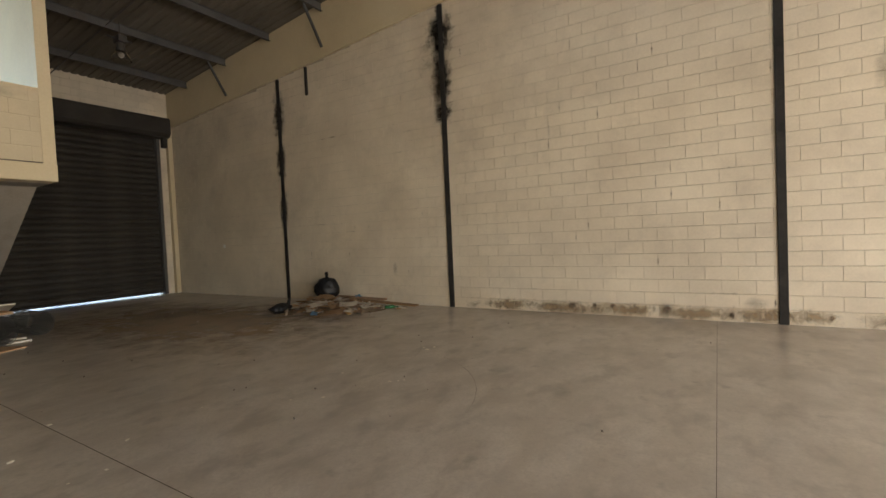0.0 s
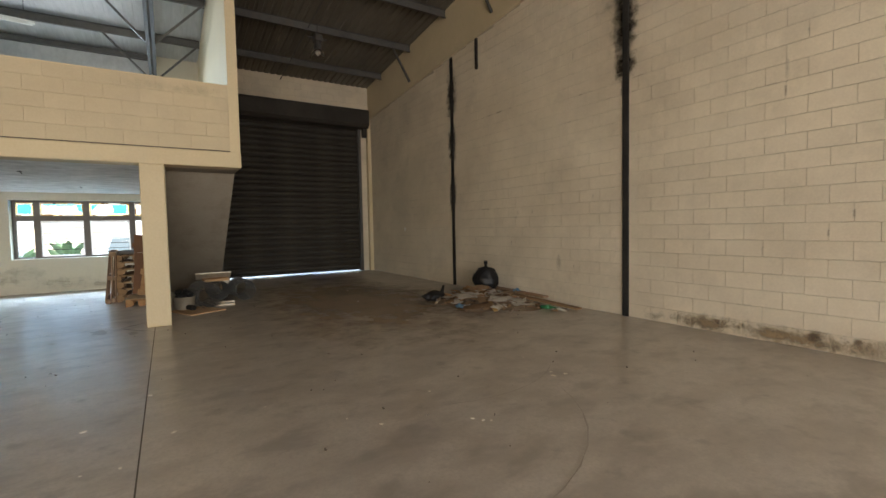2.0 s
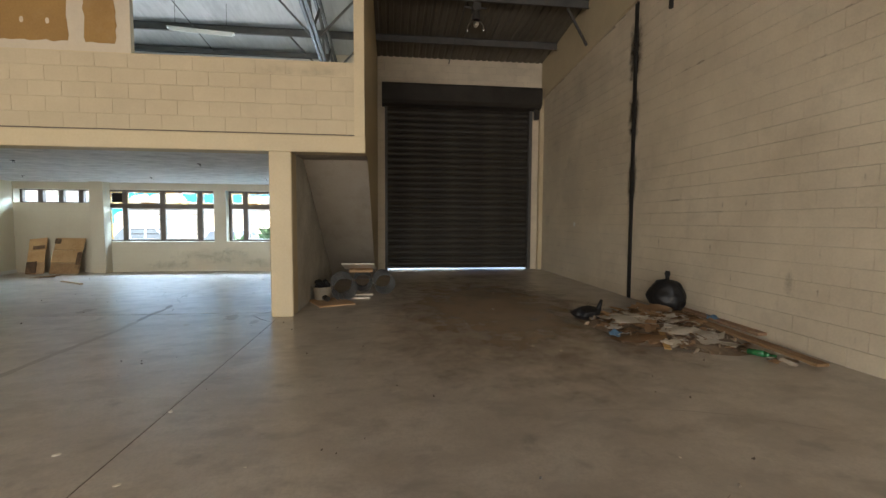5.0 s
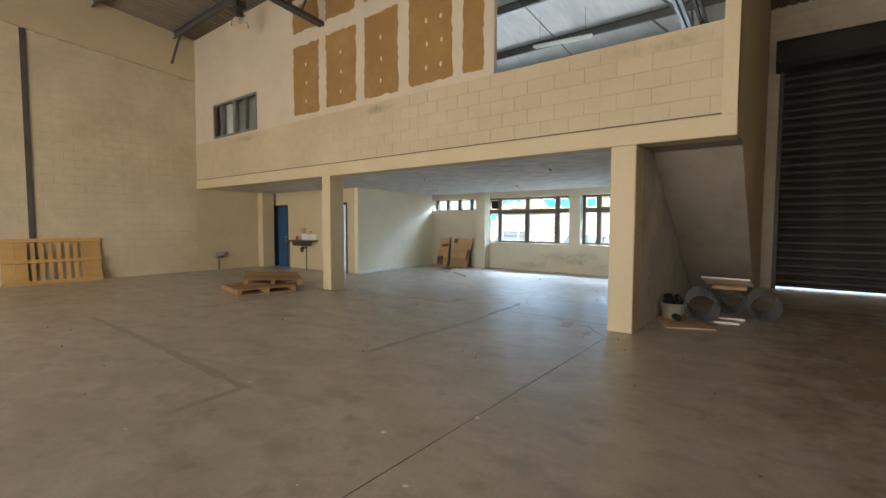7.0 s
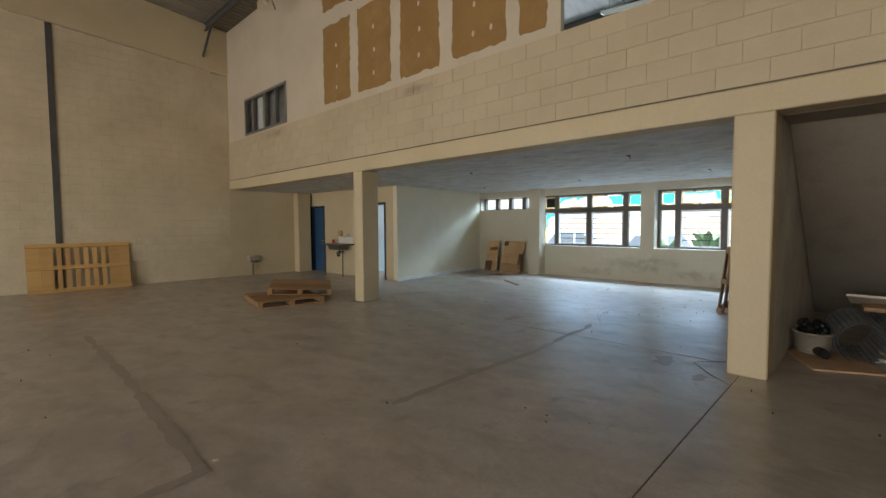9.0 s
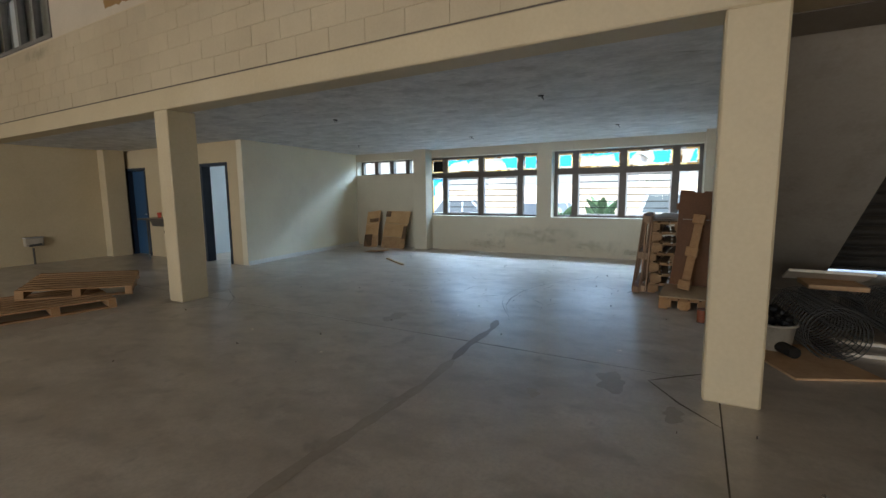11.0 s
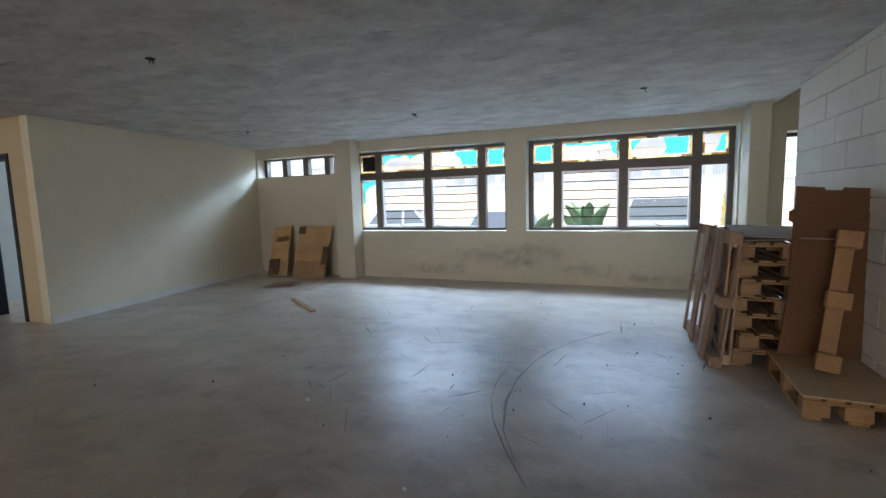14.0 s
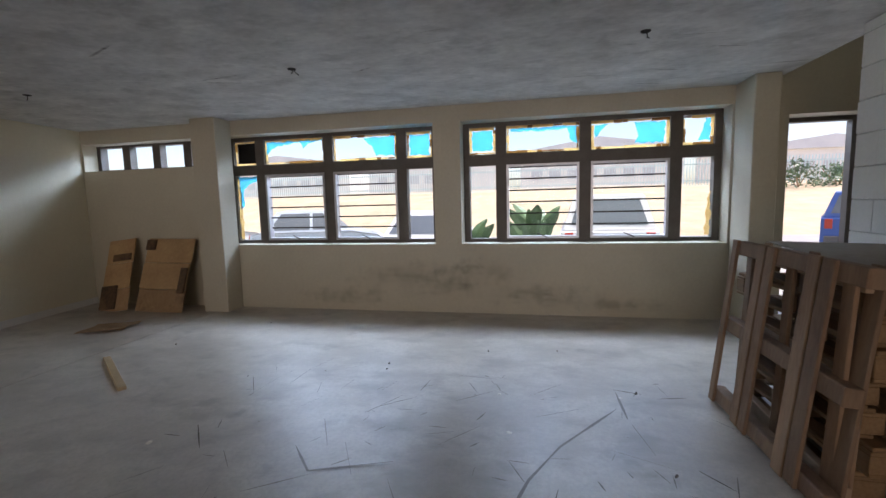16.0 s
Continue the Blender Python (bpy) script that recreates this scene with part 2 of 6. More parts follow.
# leaf tones lifted to stand in for backlight and haze
M["leaf"] = surface("strap leaves", (0.09, 0.15, 0.075), (0.15, 0.23, 0.115), 0.45, 4, 40, 0.05, vary=0.2)
# haze is mixed into the fence colour, so its green is pale
M["fence_green"] = surface("haze paled green steel palisade", (0.5, 0.64, 0.64), (0.58, 0.72, 0.71), 0.5, 3, 40, 0.05)
M["tyre"] = surface("tyre rubber", (0.012, 0.012, 0.012), (0.025, 0.025, 0.025), 0.85, 6, 50, 0.1)
# far_wall and far_roof are lightened in colour for haze and missing sun
M["far_wall"] = surface("haze lightened far buildings", (0.72, 0.70, 0.66), (0.80, 0.78, 0.75), 0.8, 0.5, 10, 0.05)
M["far_roof"] = surface("grey far roofs", (0.48, 0.49, 0.51), (0.58, 0.59, 0.61), 0.6, 0.5, 10, 0.05)
M["chrome"] = surface("plated tap metal", (0.5, 0.5, 0.5), (0.65, 0.65, 0.65), 0.25, 5, 50, 0.0, metal=1.0)
M["hub"] = surface("silver wheel rim", (0.4, 0.4, 0.41), (0.52, 0.52, 0.53), 0.35, 5, 50, 0.0, metal=0.7)


def car_paint(name, c):
    m, n, l, p = nodes_of(name)
    nz = n.new("ShaderNodeTexNoise")
    nz.inputs["Scale"].default_value = 3.0
    mx = n.new("ShaderNodeMix")
    mx.data_type = "RGBA"
    mx.inputs[6].default_value, mx.inputs[7].default_value = rgb(c), rgb([v * 0.85 for v in c])
    l.new(nz.outputs["Fac"], mx.inputs[0])
    l.new(mx.outputs[2], p.inputs["Base Color"])
    p.inputs["Roughness"].default_value = 0.3
    p.inputs["Coat Weight"].default_value = 0.7
    return m


M["car_silver"] = car_paint("silver blue car paint", (0.55, 0.62, 0.70))
M["car_white"] = car_paint("white car paint", (0.72, 0.72, 0.72))
M["car_blue"] = car_paint("blue car paint", (0.05, 0.12, 0.38))
# blue-grey base paints the sky mirrored in the car windows
M["car_glass"] = car_paint("sky toned car glass", (0.13, 0.15, 0.17))


def glass_material(name, tint=(1, 1, 1), rough=0.0):
    m, n, l, p = nodes_of(name)
    p.inputs["Base Color"].default_value = rgb(tint)
    p.inputs["Transmission Weight"].default_value = 1.0
    p.inputs["Roughness"].default_value = rough
    p.inputs["IOR"].default_value = 1.1
    return m




def thin_film(name, a, b, scale):
    """Film or tape on a pane: half of the light goes through it."""
    m, n, l, p = nodes_of(name)
    nz = n.new("ShaderNodeTexNoise")
    nz.inputs["Scale"].default_value, nz.inputs["Detail"].default_value = scale, 5
    tc = n.new("ShaderNodeTexCoord")
    l.new(tc.outputs["Object"], nz.inputs["Vector"])
    mx = n.new("ShaderNodeMix")
    mx.data_type = "RGBA"
    mx.inputs[6].default_value, mx.inputs[7].default_value = rgb(a), rgb(b)
    l.new(nz.outputs["Fac"], mx.inputs[0])
    l.new(mx.outputs[2], p.inputs["Base Color"])
    tr = n.new("ShaderNodeBsdfTranslucent")
    l.new(mx.outputs[2], tr.inputs["Color"])
    ms = n.new("ShaderNodeMixShader")
    ms.inputs[0].default_value = 0.65
    l.new(p.outputs[0], ms.inputs[1])
    l.new(tr.outputs[0], ms.inputs[2])
    l.new(ms.outputs[0], n["Material Output"].inputs["Surface"])
    return m


M["film_blue"] = thin_film("blue window film", (0.03, 0.29, 0.47), (0.06, 0.38, 0.55), 5)
M["tape"] = thin_film("old masking tape", (0.36, 0.17, 0.03), (0.74, 0.52, 0.22), 9)
M["tape_dark"] = thin_film("doubled brown tape", (0.07, 0.03, 0.008), (0.26, 0.12, 0.025), 9)
M["glass"] = glass_material("window glass", (0.95, 0.98, 0.97))
M["lamp_glass"] = glass_material("lamp lens glass", (0.9, 0.85, 0.75), 0.15)
# grey that stands in for the light behind the office panes
M["pane_backing"] = surface("grey pane backing", (0.16, 0.17, 0.17), (0.28, 0.29, 0.29), 0.12, 1.5, 30, 0.0)
M["blind"] = surface("white blind", (0.62, 0.64, 0.66), (0.72, 0.74, 0.76), 0.7, 3, 30, 0.02)


def concrete_floor():
    """Power-floated slab: grey-brown, blotched, scuffed, with dark spots and an uneven half gloss."""
    m, n, l, p = nodes_of("floated concrete floor")
    tc = n.new("ShaderNodeTexCoord")

    swept = n.new("ShaderNodeMapping")
    swept.inputs["Rotation"].default_value = (0, 0, radians(38))
    swept.inputs["Scale"].default_value = (1.25, 0.8, 1)
    l.new(tc.outputs["Object"], swept.inputs[0])

    def noise_at(scale, detail, rough=0.6, dist=0.0, brushed=False):
        q = n.new("ShaderNodeTexNoise")
        q.inputs["Scale"].default_value, q.inputs["Detail"].default_value = scale, detail
        q.inputs["Roughness"].default_value, q.inputs["Distortion"].default_value = rough, dist
        l.new(swept.outputs[0] if brushed else tc.outputs["Object"], q.inputs["Vector"])
        return q.outputs["Fac"]

    def ranged(value, lo, hi, a, b):
        q = n.new("ShaderNodeMapRange")
        q.interpolation_type = "SMOOTHERSTEP"
        for key, v in (("From Min", lo), ("From Max", hi), ("To Min", a), ("To Max", b)):
            q.inputs[key].default_value = v
        l.new(value, q.inputs["Value"])
        return q.outputs[0]

    def mixed(fac, ca, cb):
        q = n.new("ShaderNodeMix")
        q.data_type = "RGBA"
        l.new(fac, q.inputs[0])
        for slot, c in ((6, ca), (7, cb)):
            if isinstance(c, tuple):
                q.inputs[slot].default_value = rgb(c)
            else:
                l.new(c, q.inputs[slot])
        return q.outputs[2]

    broad, mid, fine = noise_at(0.4, 5, 0.55, 0.2), noise_at(1.9, 6, 0.6, 0.2, True), noise_at(38, 6, 0.7)
    spots = noise_at(3.2, 5, 0.55)
    base = mixed(ranged(broad, 0.3, 0.7, 0, 1), (0.40, 0.352, 0.292), (0.50, 0.443, 0.372))
    base = mixed(ranged(mid, 0.35, 0.68, 0, 0.75), base, (0.60, 0.545, 0.468))
    base = mixed(ranged(noise_at(2.6, 6, 0.6, 0.2, True), 0.44, 0.74, 0, 0.7), base, (0.27, 0.232, 0.19))
    base = mixed(ranged(spots, 0.58, 0.76, 0, 0.5), base, (0.16, 0.138, 0.112))
    base = mixed(ranged(noise_at(10, 6, 0.7), 0.4, 0.8, 0, 0.45), base, (0.34, 0.30, 0.25))
    base = mixed(ranged(fine, 0.35, 0.75, 0, 0.45), base, (0.35, 0.307, 0.258))
    l.new(base, p.inputs["Base Color"])
    l.new(ranged(noise_at(4.5, 5, 0.6, 0.2, True), 0.25, 0.75, 0.285, 0.37), p.inputs["Roughness"])
    p.inputs["Specular IOR Level"].default_value = 1.0
    bp = n.new("ShaderNodeBump")
    bp.inputs["Strength"].default_value, bp.inputs["Distance"].default_value = 0.02, 0.01
    scuffs = n.new("ShaderNodeMath")
    scuffs.operation = "MULTIPLY_ADD"
    l.new(noise_at(26, 3, 0.5), scuffs.inputs[0])
    scuffs.inputs[1].default_value = 0.3
    l.new(noise_at(7, 2, 0.4, 0.3, True), scuffs.inputs[2])
    l.new(scuffs.outputs[0], bp.inputs["Height"])
    l.new(bp.outputs[0], p.inputs["Normal"])
    return m


M["floor"] = concrete_floor()
M["crack"] = surface("dark joint filler and groove shade", (0.085, 0.07, 0.056), (0.16, 0.135, 0.11), 0.8, 5, 40, 0.1)
M["scuff"] = surface("dark scuffed screed band", (0.16, 0.135, 0.11), (0.27, 0.232, 0.19), 0.4, 2.5, 30, 0.1)
M["patch"] = surface("brown floor stain", (0.36, 0.305, 0.245), (0.46, 0.40, 0.33), 0.5, 3, 30, 0.1)


# ---------------------------------------------------------------- mesh helpers
def mesh_ob(name, bm, mat, parent=None, smooth=False):
    me = bpy.data.meshes.new(name)
    bmesh.ops.recalc_face_normals(bm, faces=bm.faces)
    bm.to_mesh(me)
    bm.free()
    if smooth:
        for f in me.polygons:
            f.use_smooth = True
    me.materials.append(M[mat])
    ob = new(name, me)
    ob.parent = parent
    return ob


def add_box(bm, x0, x1, y0, y1, z0, z1, bevel=0.0, m=None):
    vs = [bm.verts.new((x, y, z)) for x in (x0, x1) for y in (y0, y1) for z in (z0, z1)]
    fs = [bm.faces.new([vs[i] for i in f]) for f in ((0, 1, 3, 2), (4, 6, 7, 5), (0, 4, 5, 1), (2, 3, 7, 6), (0, 2, 6, 4), (1, 5, 7, 3))]
    if bevel:
        es = list({e for f in fs for e in f.edges})
        r = bmesh.ops.bevel(bm, geom=es, offset=bevel, segments=1, affect="EDGES", profile=0.5)
        vs = list({v for f in r["faces"] for v in f.verts} | {v for v in vs if v.is_valid})
    if m is not None:
        bmesh.ops.transform(bm, matrix=m, verts=[v for v in vs if v.is_valid])


def boxes(name, spans, mat, parent=None, bevel=0.0):
    bm = bmesh.new()
    for s in spans:
        add_box(bm, *s, bevel=bevel)
    return mesh_ob(name, bm, mat, parent)


def prism(name, outline, axis, a, b, mat, parent=None):
    """An outline in the two other axes, drawn out along the axis from a to b."""
    bm = bmesh.new()

    def at(p, t):
        return {"x": (t, p[0], p[1]), "y": (p[0], t, p[1]), "z": (p[0], p[1], t)}[axis]

    va, vb = [bm.verts.new(at(p, a)) for p in outline], [bm.verts.new(at(p, b)) for p in outline]
    bm.faces.new(va)
    bm.faces.new(vb[::-1])
    k = len(outline)
    for i in range(k):
        bm.faces.new((va[i], va[(i + 1) % k], vb[(i + 1) % k], vb[i]))
    return mesh_ob(name, bm, mat, parent)


def add_tube(bm, a, b, r, sides=8, r2=None):
    a, b = Vector(a), Vector(b)
    q = (b - a).to_track_quat("Z", "Y").to_matrix().to_4x4()
    m = Matrix.Translation((a + b) / 2) @ q
    bmesh.ops.create_cone(bm, cap_ends=True, segments=sides, radius1=r, radius2=r if r2 is None else r2, depth=(b - a).length, matrix=m)


def add_beam(bm, a, b, w, h):
    """A bar of w by h between two places."""
    a, b = Vector(a), Vector(b)
    d = (b - a).normalized()
    up = Vector((0, 0, 1)) if abs(d.z) < 0.95 else Vector((0, 1, 0))
    s = d.cross(up).normalized()
    u = s.cross(d)
    vs = [bm.verts.new(p + s * i * w / 2 + u * j * h / 2) for p in (a, b) for i, j in ((-1, -1), (1, -1), (1, 1), (-1, 1))]
    for f in ((0, 1, 2, 3), (7, 6, 5, 4), (0, 4, 5, 1), (1, 5, 6, 2), (2, 6, 7, 3), (3, 7, 4, 0)):
        bm.faces.new([vs[i] for i in f])


def structure(ob, label, category):
    return tagged(ob, label, category, kind="structure")


def empty(name, m, label, category, group=""):
    ob = new(name)
    ob.empty_display_size = 0.1
    ob.matrix_basis = m
    return tagged(ob, label, category, group)


# ---------------------------------------------------------------- the plan
NORTH, SOUTH, EAST = 8.05, -11.35, 9.0
FACADE = -8.43      # hall face of the mezzanine front
BACK = -15.18       # inner face of the street wall behind the mezzanine
SHUT = -15.15       # inner face of the shutter wall
SOFFIT, DECK, PARAPET = 2.58, 2.84, 3.95
STAIR_N, STAIR_S = 2.88, 1.58
ROOF0, PITCH = 6.48, 0.10


def roof_z(x):
    return ROOF0 + PITCH * (x + 15.0)


def clad_z(x):
    return 5.38 + 0.08 * (x + 14.9)


random.seed(3)

# ---------------------------------------------------------------- floor
floor = boxes("floor", [(-16.0, 9.4, -11.7, 8.5, -0.3, -0.004)], "crack")
structure(floor, "grey-brown power-floated concrete floor with sawn joints", "floor")
YS = [-11.7, -4.95, 1.53, 8.5]
for j in range(len(YS) - 1):
    XS = [-16.0, -8.82, -5.25, 0.06, 5.0, 9.4] if j < 2 else [-16.0, 0.06, 5.0, 9.4]
    for i in range(len(XS) - 1):
        g = 0.0052
        gw, ge = [0.008 if v == -8.82 else 0.002 for v in (XS[i], XS[i + 1])]
        boxes("floor_slab", [(XS[i] + gw, XS[i + 1] - ge, YS[j] + g, YS[j + 1] - g, -0.0039, 0.0)], "floor", floor)


def ribbon(name, pts, width, z, mat, parent, wob=0.25, seed=1):
    """A thin worn band on the floor, of uneven width."""
    rnd = random.Random(seed)
    bm = bmesh.new()
    dense = []
    for a, b in zip(pts[:-1], pts[1:]):
        a, b = Vector(a), Vector(b)
        k = max(2, int((b - a).length / 0.12))
        dense += [a.lerp(b, i / k) for i in range(k)]
    dense.append(Vector(pts[-1]))
    rows = []
    for i, p in enumerate(dense):
        d = (dense[min(i + 1, len(dense) - 1)] - dense[max(i - 1, 0)]).normalized()
        s = Vector((-d.y, d.x))
        w = width / 2 * (1 + wob * rnd.uniform(-1, 1)) * (0.35 if i in (0, len(dense) - 1) else 1)
        rows.append((bm.verts.new((p.x + s.x * w, p.y + s.y * w, z)), bm.verts.new((p.x - s.x * w, p.y - s.y * w, z))))
    for (a, b), (c, d) in zip(rows[:-1], rows[1:]):
        bm.faces.new((a, b, d, c))
    return mesh_ob(name, bm, mat, parent)


ribbon("screed_band", [(-9.62, -0.60), (-9.3, -0.52), (-8.7, -0.52), (-8.3, -0.47)], 0.075, 0.004, "scuff", floor, 0.4, 2)
ribbon("screed_band", [(-8.3, -0.47), (-7.75, -0.42), (-6.6, -0.47), (-5.6, -0.45)], 0.085, 0.004, "scuff_faint", floor, 0.4, 6)
ribbon("floor_crack", [(-8.0, -4.95), (-8.3, -4.4), (-8.62, -4.02), (-8.95, -4.35), (-9.25, -4.9)], 0.014, 0.004, "scuff", floor, 0.6, 7)
ribbon("screed_band", [(-4.2, -5.4), (-4.2, -3.0), (-4.13, -0.5), (-3.4, -0.42)], 0.09, 0.004, "scuff_faint", floor, 0.5, 3)
ribbon("floor_crack", [(-8.06, 1.525), (-8.3, 1.29), (-8.62, 1.07)], 0.022, 0.004, "crack", floor, 0.5, 4)
ribbon("floor_crack", [(-8.62, 1.07), (-8.8, 1.26), (-8.97, 1.46)], 0.014, 0.004, "crack", floor, 0.5, 5)


def blot(name, x, y, r, mat, seed, z=0.004, squash=0.7):
    rnd = random.Random(seed)
    bm = bmesh.new()
    k = 22
    ph = [rnd.uniform(0, 6.3) for _ in range(3)]
    vs = []
    for i in range(k):
        a = 2 * math.pi * i / k
        q = r * (1 + 0.25 * math.sin(2 * a + ph[0]) + 0.18 * math.sin(5 * a + ph[1]) + 0.1 * rnd.uniform(-1, 1))
        vs.append(bm.verts.new((x + q * math.cos(a), y + q * squash * math.sin(a), z)))
    bm.faces.new(vs)
    return mesh_ob(name, bm, mat, floor)


blot("floor_stain", -8.46, 0.82, 0.17, "scuff_faint", 1)
blot("floor_stain", -8.1, 1.26, 0.10, "scuff_faint", 3)
blot("floor_stain", -8.0, 0.35, 0.07, "patch", 2)
blot("floor_stain", -9.19, -1.73, 0.16, "scuff_faint", 4)

# ---------------------------------------------------------------- north wall with its blocks
wall_north = boxes("wall_north", [(-15.6, EAST + 0.3, NORTH + 0.005, NORTH + 0.35, 0, 8.6)], "joint")
structure(wall_north, "cream painted concrete block wall with dark vertical joints", "wall")

BLOCK_L, BLOCK_H, GAP = 0.45, 0.228, 0.0036


def block_mesh(name, length, height, depth, mat):
    """One block lying along x, its face towards -y, with a softened rim."""
    bm = bmesh.new()
    e, s = 0.0045, 0.002
    rim = [bm.verts.new(p) for p in ((0, 0, 0), (length, 0, 0), (length, 0, height), (0, 0, height))]
    face = [bm.verts.new(p) for p in ((s, -depth, e), (length - s, -depth, e), (length - s, -depth, height - e), (s, -depth, height - e))]
    bm.faces.new(face)
    for i in range(4):
        bm.faces.new((rim[i], rim[(i + 1) % 4], face[(i + 1) % 4], face[i]))
    me = bpy.data.meshes.new(name)
    bmesh.ops.recalc_face_normals(bm, faces=bm.faces)
    bm.to_mesh(me)
    bm.free()
    me.materials.append(M[mat])
    return me


BLOCKS = []   # laid last in the file


def block_wall(parent, u0, u1, z0, z1_of, place, mat, near=None, bond=0.5, seed=1, holes=(), proud=0.006, breaks=(), h=BLOCK_H, length=BLOCK_L):
    """Queue the courses of a wall: near blocks as pieces, the others as one part."""
    BLOCKS.append((parent, u0, u1, z0, z1_of, place, mat, near, bond, seed, holes, proud, breaks, h, length))




block_wall(wall_north, -15.1, EAST, 0.004, clad_z, lambda u, z, v: Matrix.Translation((u, NORTH + 0.004, z)), "block",
           near=lambda u, z: -4.6 < u < 0.8 and z < 4.4, proud=0.007, breaks=(-9.68, -4.62, 0.88, 6.0), h=0.2096, length=0.432)
# plastered band that follows the roof
clad = prism("upper_band", [(-15.1, clad_z(-15.1)), (EAST, clad_z(EAST)), (EAST, 9.0), (-15.1, 9.0)], "y", NORTH - 0.055, NORTH + 0.004, "plaster", wall_north)

# black bitumen bands in the movement joints
for bx, top in ((-9.68, 5.76), (-4.62, 6.18), (0.88, 6.6), (6.0, 7.0)):
    boxes("joint_band", [(bx - 0.056, bx + 0.056, NORTH - 0.03, NORTH - 0.002, 0, top)], "pipe_black", wall_north, 0.006)

# ---------------------------------------------------------------- south and east walls
wall_south = boxes("wall_south", [(-15.6, EAST + 0.3, SOUTH - 0.35, SOUTH - 0.005, 0, 8.6)], "joint")
structure(wall_south, "cream painted block wall with plastered upper band", "wall")
block_wall(wall_south, -8.43, EAST, 0.0, clad_z, lambda u, z, v: Matrix.Translation((v, SOUTH - 0.004, z)) @ pose(0, 0, 0, 0, 0, 180), "block_warm",
           near=None, proud=0.004, breaks=(-4.52, 2.0), seed=5, h=0.2096, length=0.432)
prism("upper_band", [(-15.4, clad_z(-15.4)), (EAST, clad_z(EAST)), (EAST, 8.6), (-15.4, 8.6)], "y", SOUTH - 0.004, SOUTH + 0.055, "plaster", wall_south)
boxes("lower_plaster", [(-15.4, -8.43, SOUTH - 0.004, SOUTH + 0.002, 0, 5.9)], "plaster", wall_south)
boxes("joint_band", [(-4.58, -4.46, SOUTH + 0.002, SOUTH + 0.03, 0, 6.2)], "steel", wall_south, 0.006)

DOOR_Y0, DOOR_Y1, DOOR_H = -8.2, 5.2, 4.9
wall_east = boxes("wall_east", [(EAST, EAST + 0.3, -11.6, DOOR_Y0, 0, 9.4), (EAST, EAST + 0.3, DOOR_Y1, 8.5, 0, 9.4), (EAST, EAST + 0.3, DOOR_Y0, DOOR_Y1, DOOR_H, 9.4)], "plaster")
structure(wall_east, "plain cream wall with a wide open doorway", "wall")

# ---------------------------------------------------------------- street wall
W1, W2, WZ = (-4.99, -1.92), (-1.58, 1.41), (0.87, 2.385)
HW, HZ = (-7.27, -5.12), (1.99, 2.38)
UW = (-6.3, 1.0, 3.65, 5.15)
ED = (1.95, 2.75, 2.24)
b0, b1 = BACK - 0.40, BACK
wall_west = boxes("wall_west", [
    (b0, b1, -11.6, -8.9, 0, 6.9), (b0, b1, -8.9, -7.6, 0, 1.5), (b0, b1, -8.9, -7.6, 2.3, 6.9), (b0, b1, -7.6, HW[0], 0, 6.9), (b0, b1, HW[0], HW[1], 0, HZ[0]), (b0, b1, HW[0], HW[1], HZ[1], 3.65),
    (b0, b1, HW[1], W1[0], 0, 3.65), (b0, b1, W1[0], W2[1], 0, WZ[0]), (b0, b1, W1[0], W2[1], WZ[1], 3.65),
    (b0, b1, W1[1], W2[0], WZ[0], WZ[1]), (b0, b1, W2[1], ED[0], 0, 3.65), (b0, b1, ED[0], ED[1], ED[2], 3.65), (b0, b1, ED[1], 2.89, 0, 3.65),
    (b0, b1, HW[0], UW[0], 3.65, 5.15), (b0, b1, UW[1], 2.89, 3.65, 5.15), (b0, b1, HW[0], 2.89, 5.15, 6.9)], "white_wall")
structure(wall_west, "off-white plastered street wall with damp stains below the windows", "wall")
structure(boxes("pilaster_1", [(BACK, -14.86, -5.12, -4.75, 0, SOFFIT)], "white_wall", None, 0.008), "off-white plastered pilaster", "pilaster")
structure(boxes("pilaster_2", [(BACK, -14.72, 1.43, 1.66, 0, SOFFIT)], "white_wall", None, 0.008), "off-white plastered pilaster", "pilaster")

# shutter wall
SY0, SY1, SZ = 3.14, 7.68, 5.02
wall_shutter = boxes("wall_shutter", [(-15.6, SHUT - 0.004, STAIR_N, SY0, 0, 6.9), (-15.6, SHUT - 0.004, SY1, NORTH + 0.01, 0, 6.9), (-15.6, SHUT - 0.004, SY0, SY1, SZ, 6.9)], "joint")
structure(wall_shutter, "cream painted block wall round the roller shutter", "wall")
block_wall(wall_shutter, STAIR_N, NORTH, 0.0, lambda u: 6.5, lambda u, z, v: Matrix.Translation((SHUT - 0.004, u, z)) @ pose(0, 0, 0, 0, 0, 90), "block",
           near=lambda u, z: z > 4.0, seed=8, holes=((SY0, SY1, 0, SZ),), h=0.2096, length=0.432)
boxes("corner_pier", [(SHUT, SHUT + 0.16, NORTH - 0.13, NORTH - 0.004, 0, 5.35)], "plaster", wall_shutter, 0.006)

shutter = structure(new("door_1"), "closed dark roller shutter with ribbed slats and a box", "roller shutter")


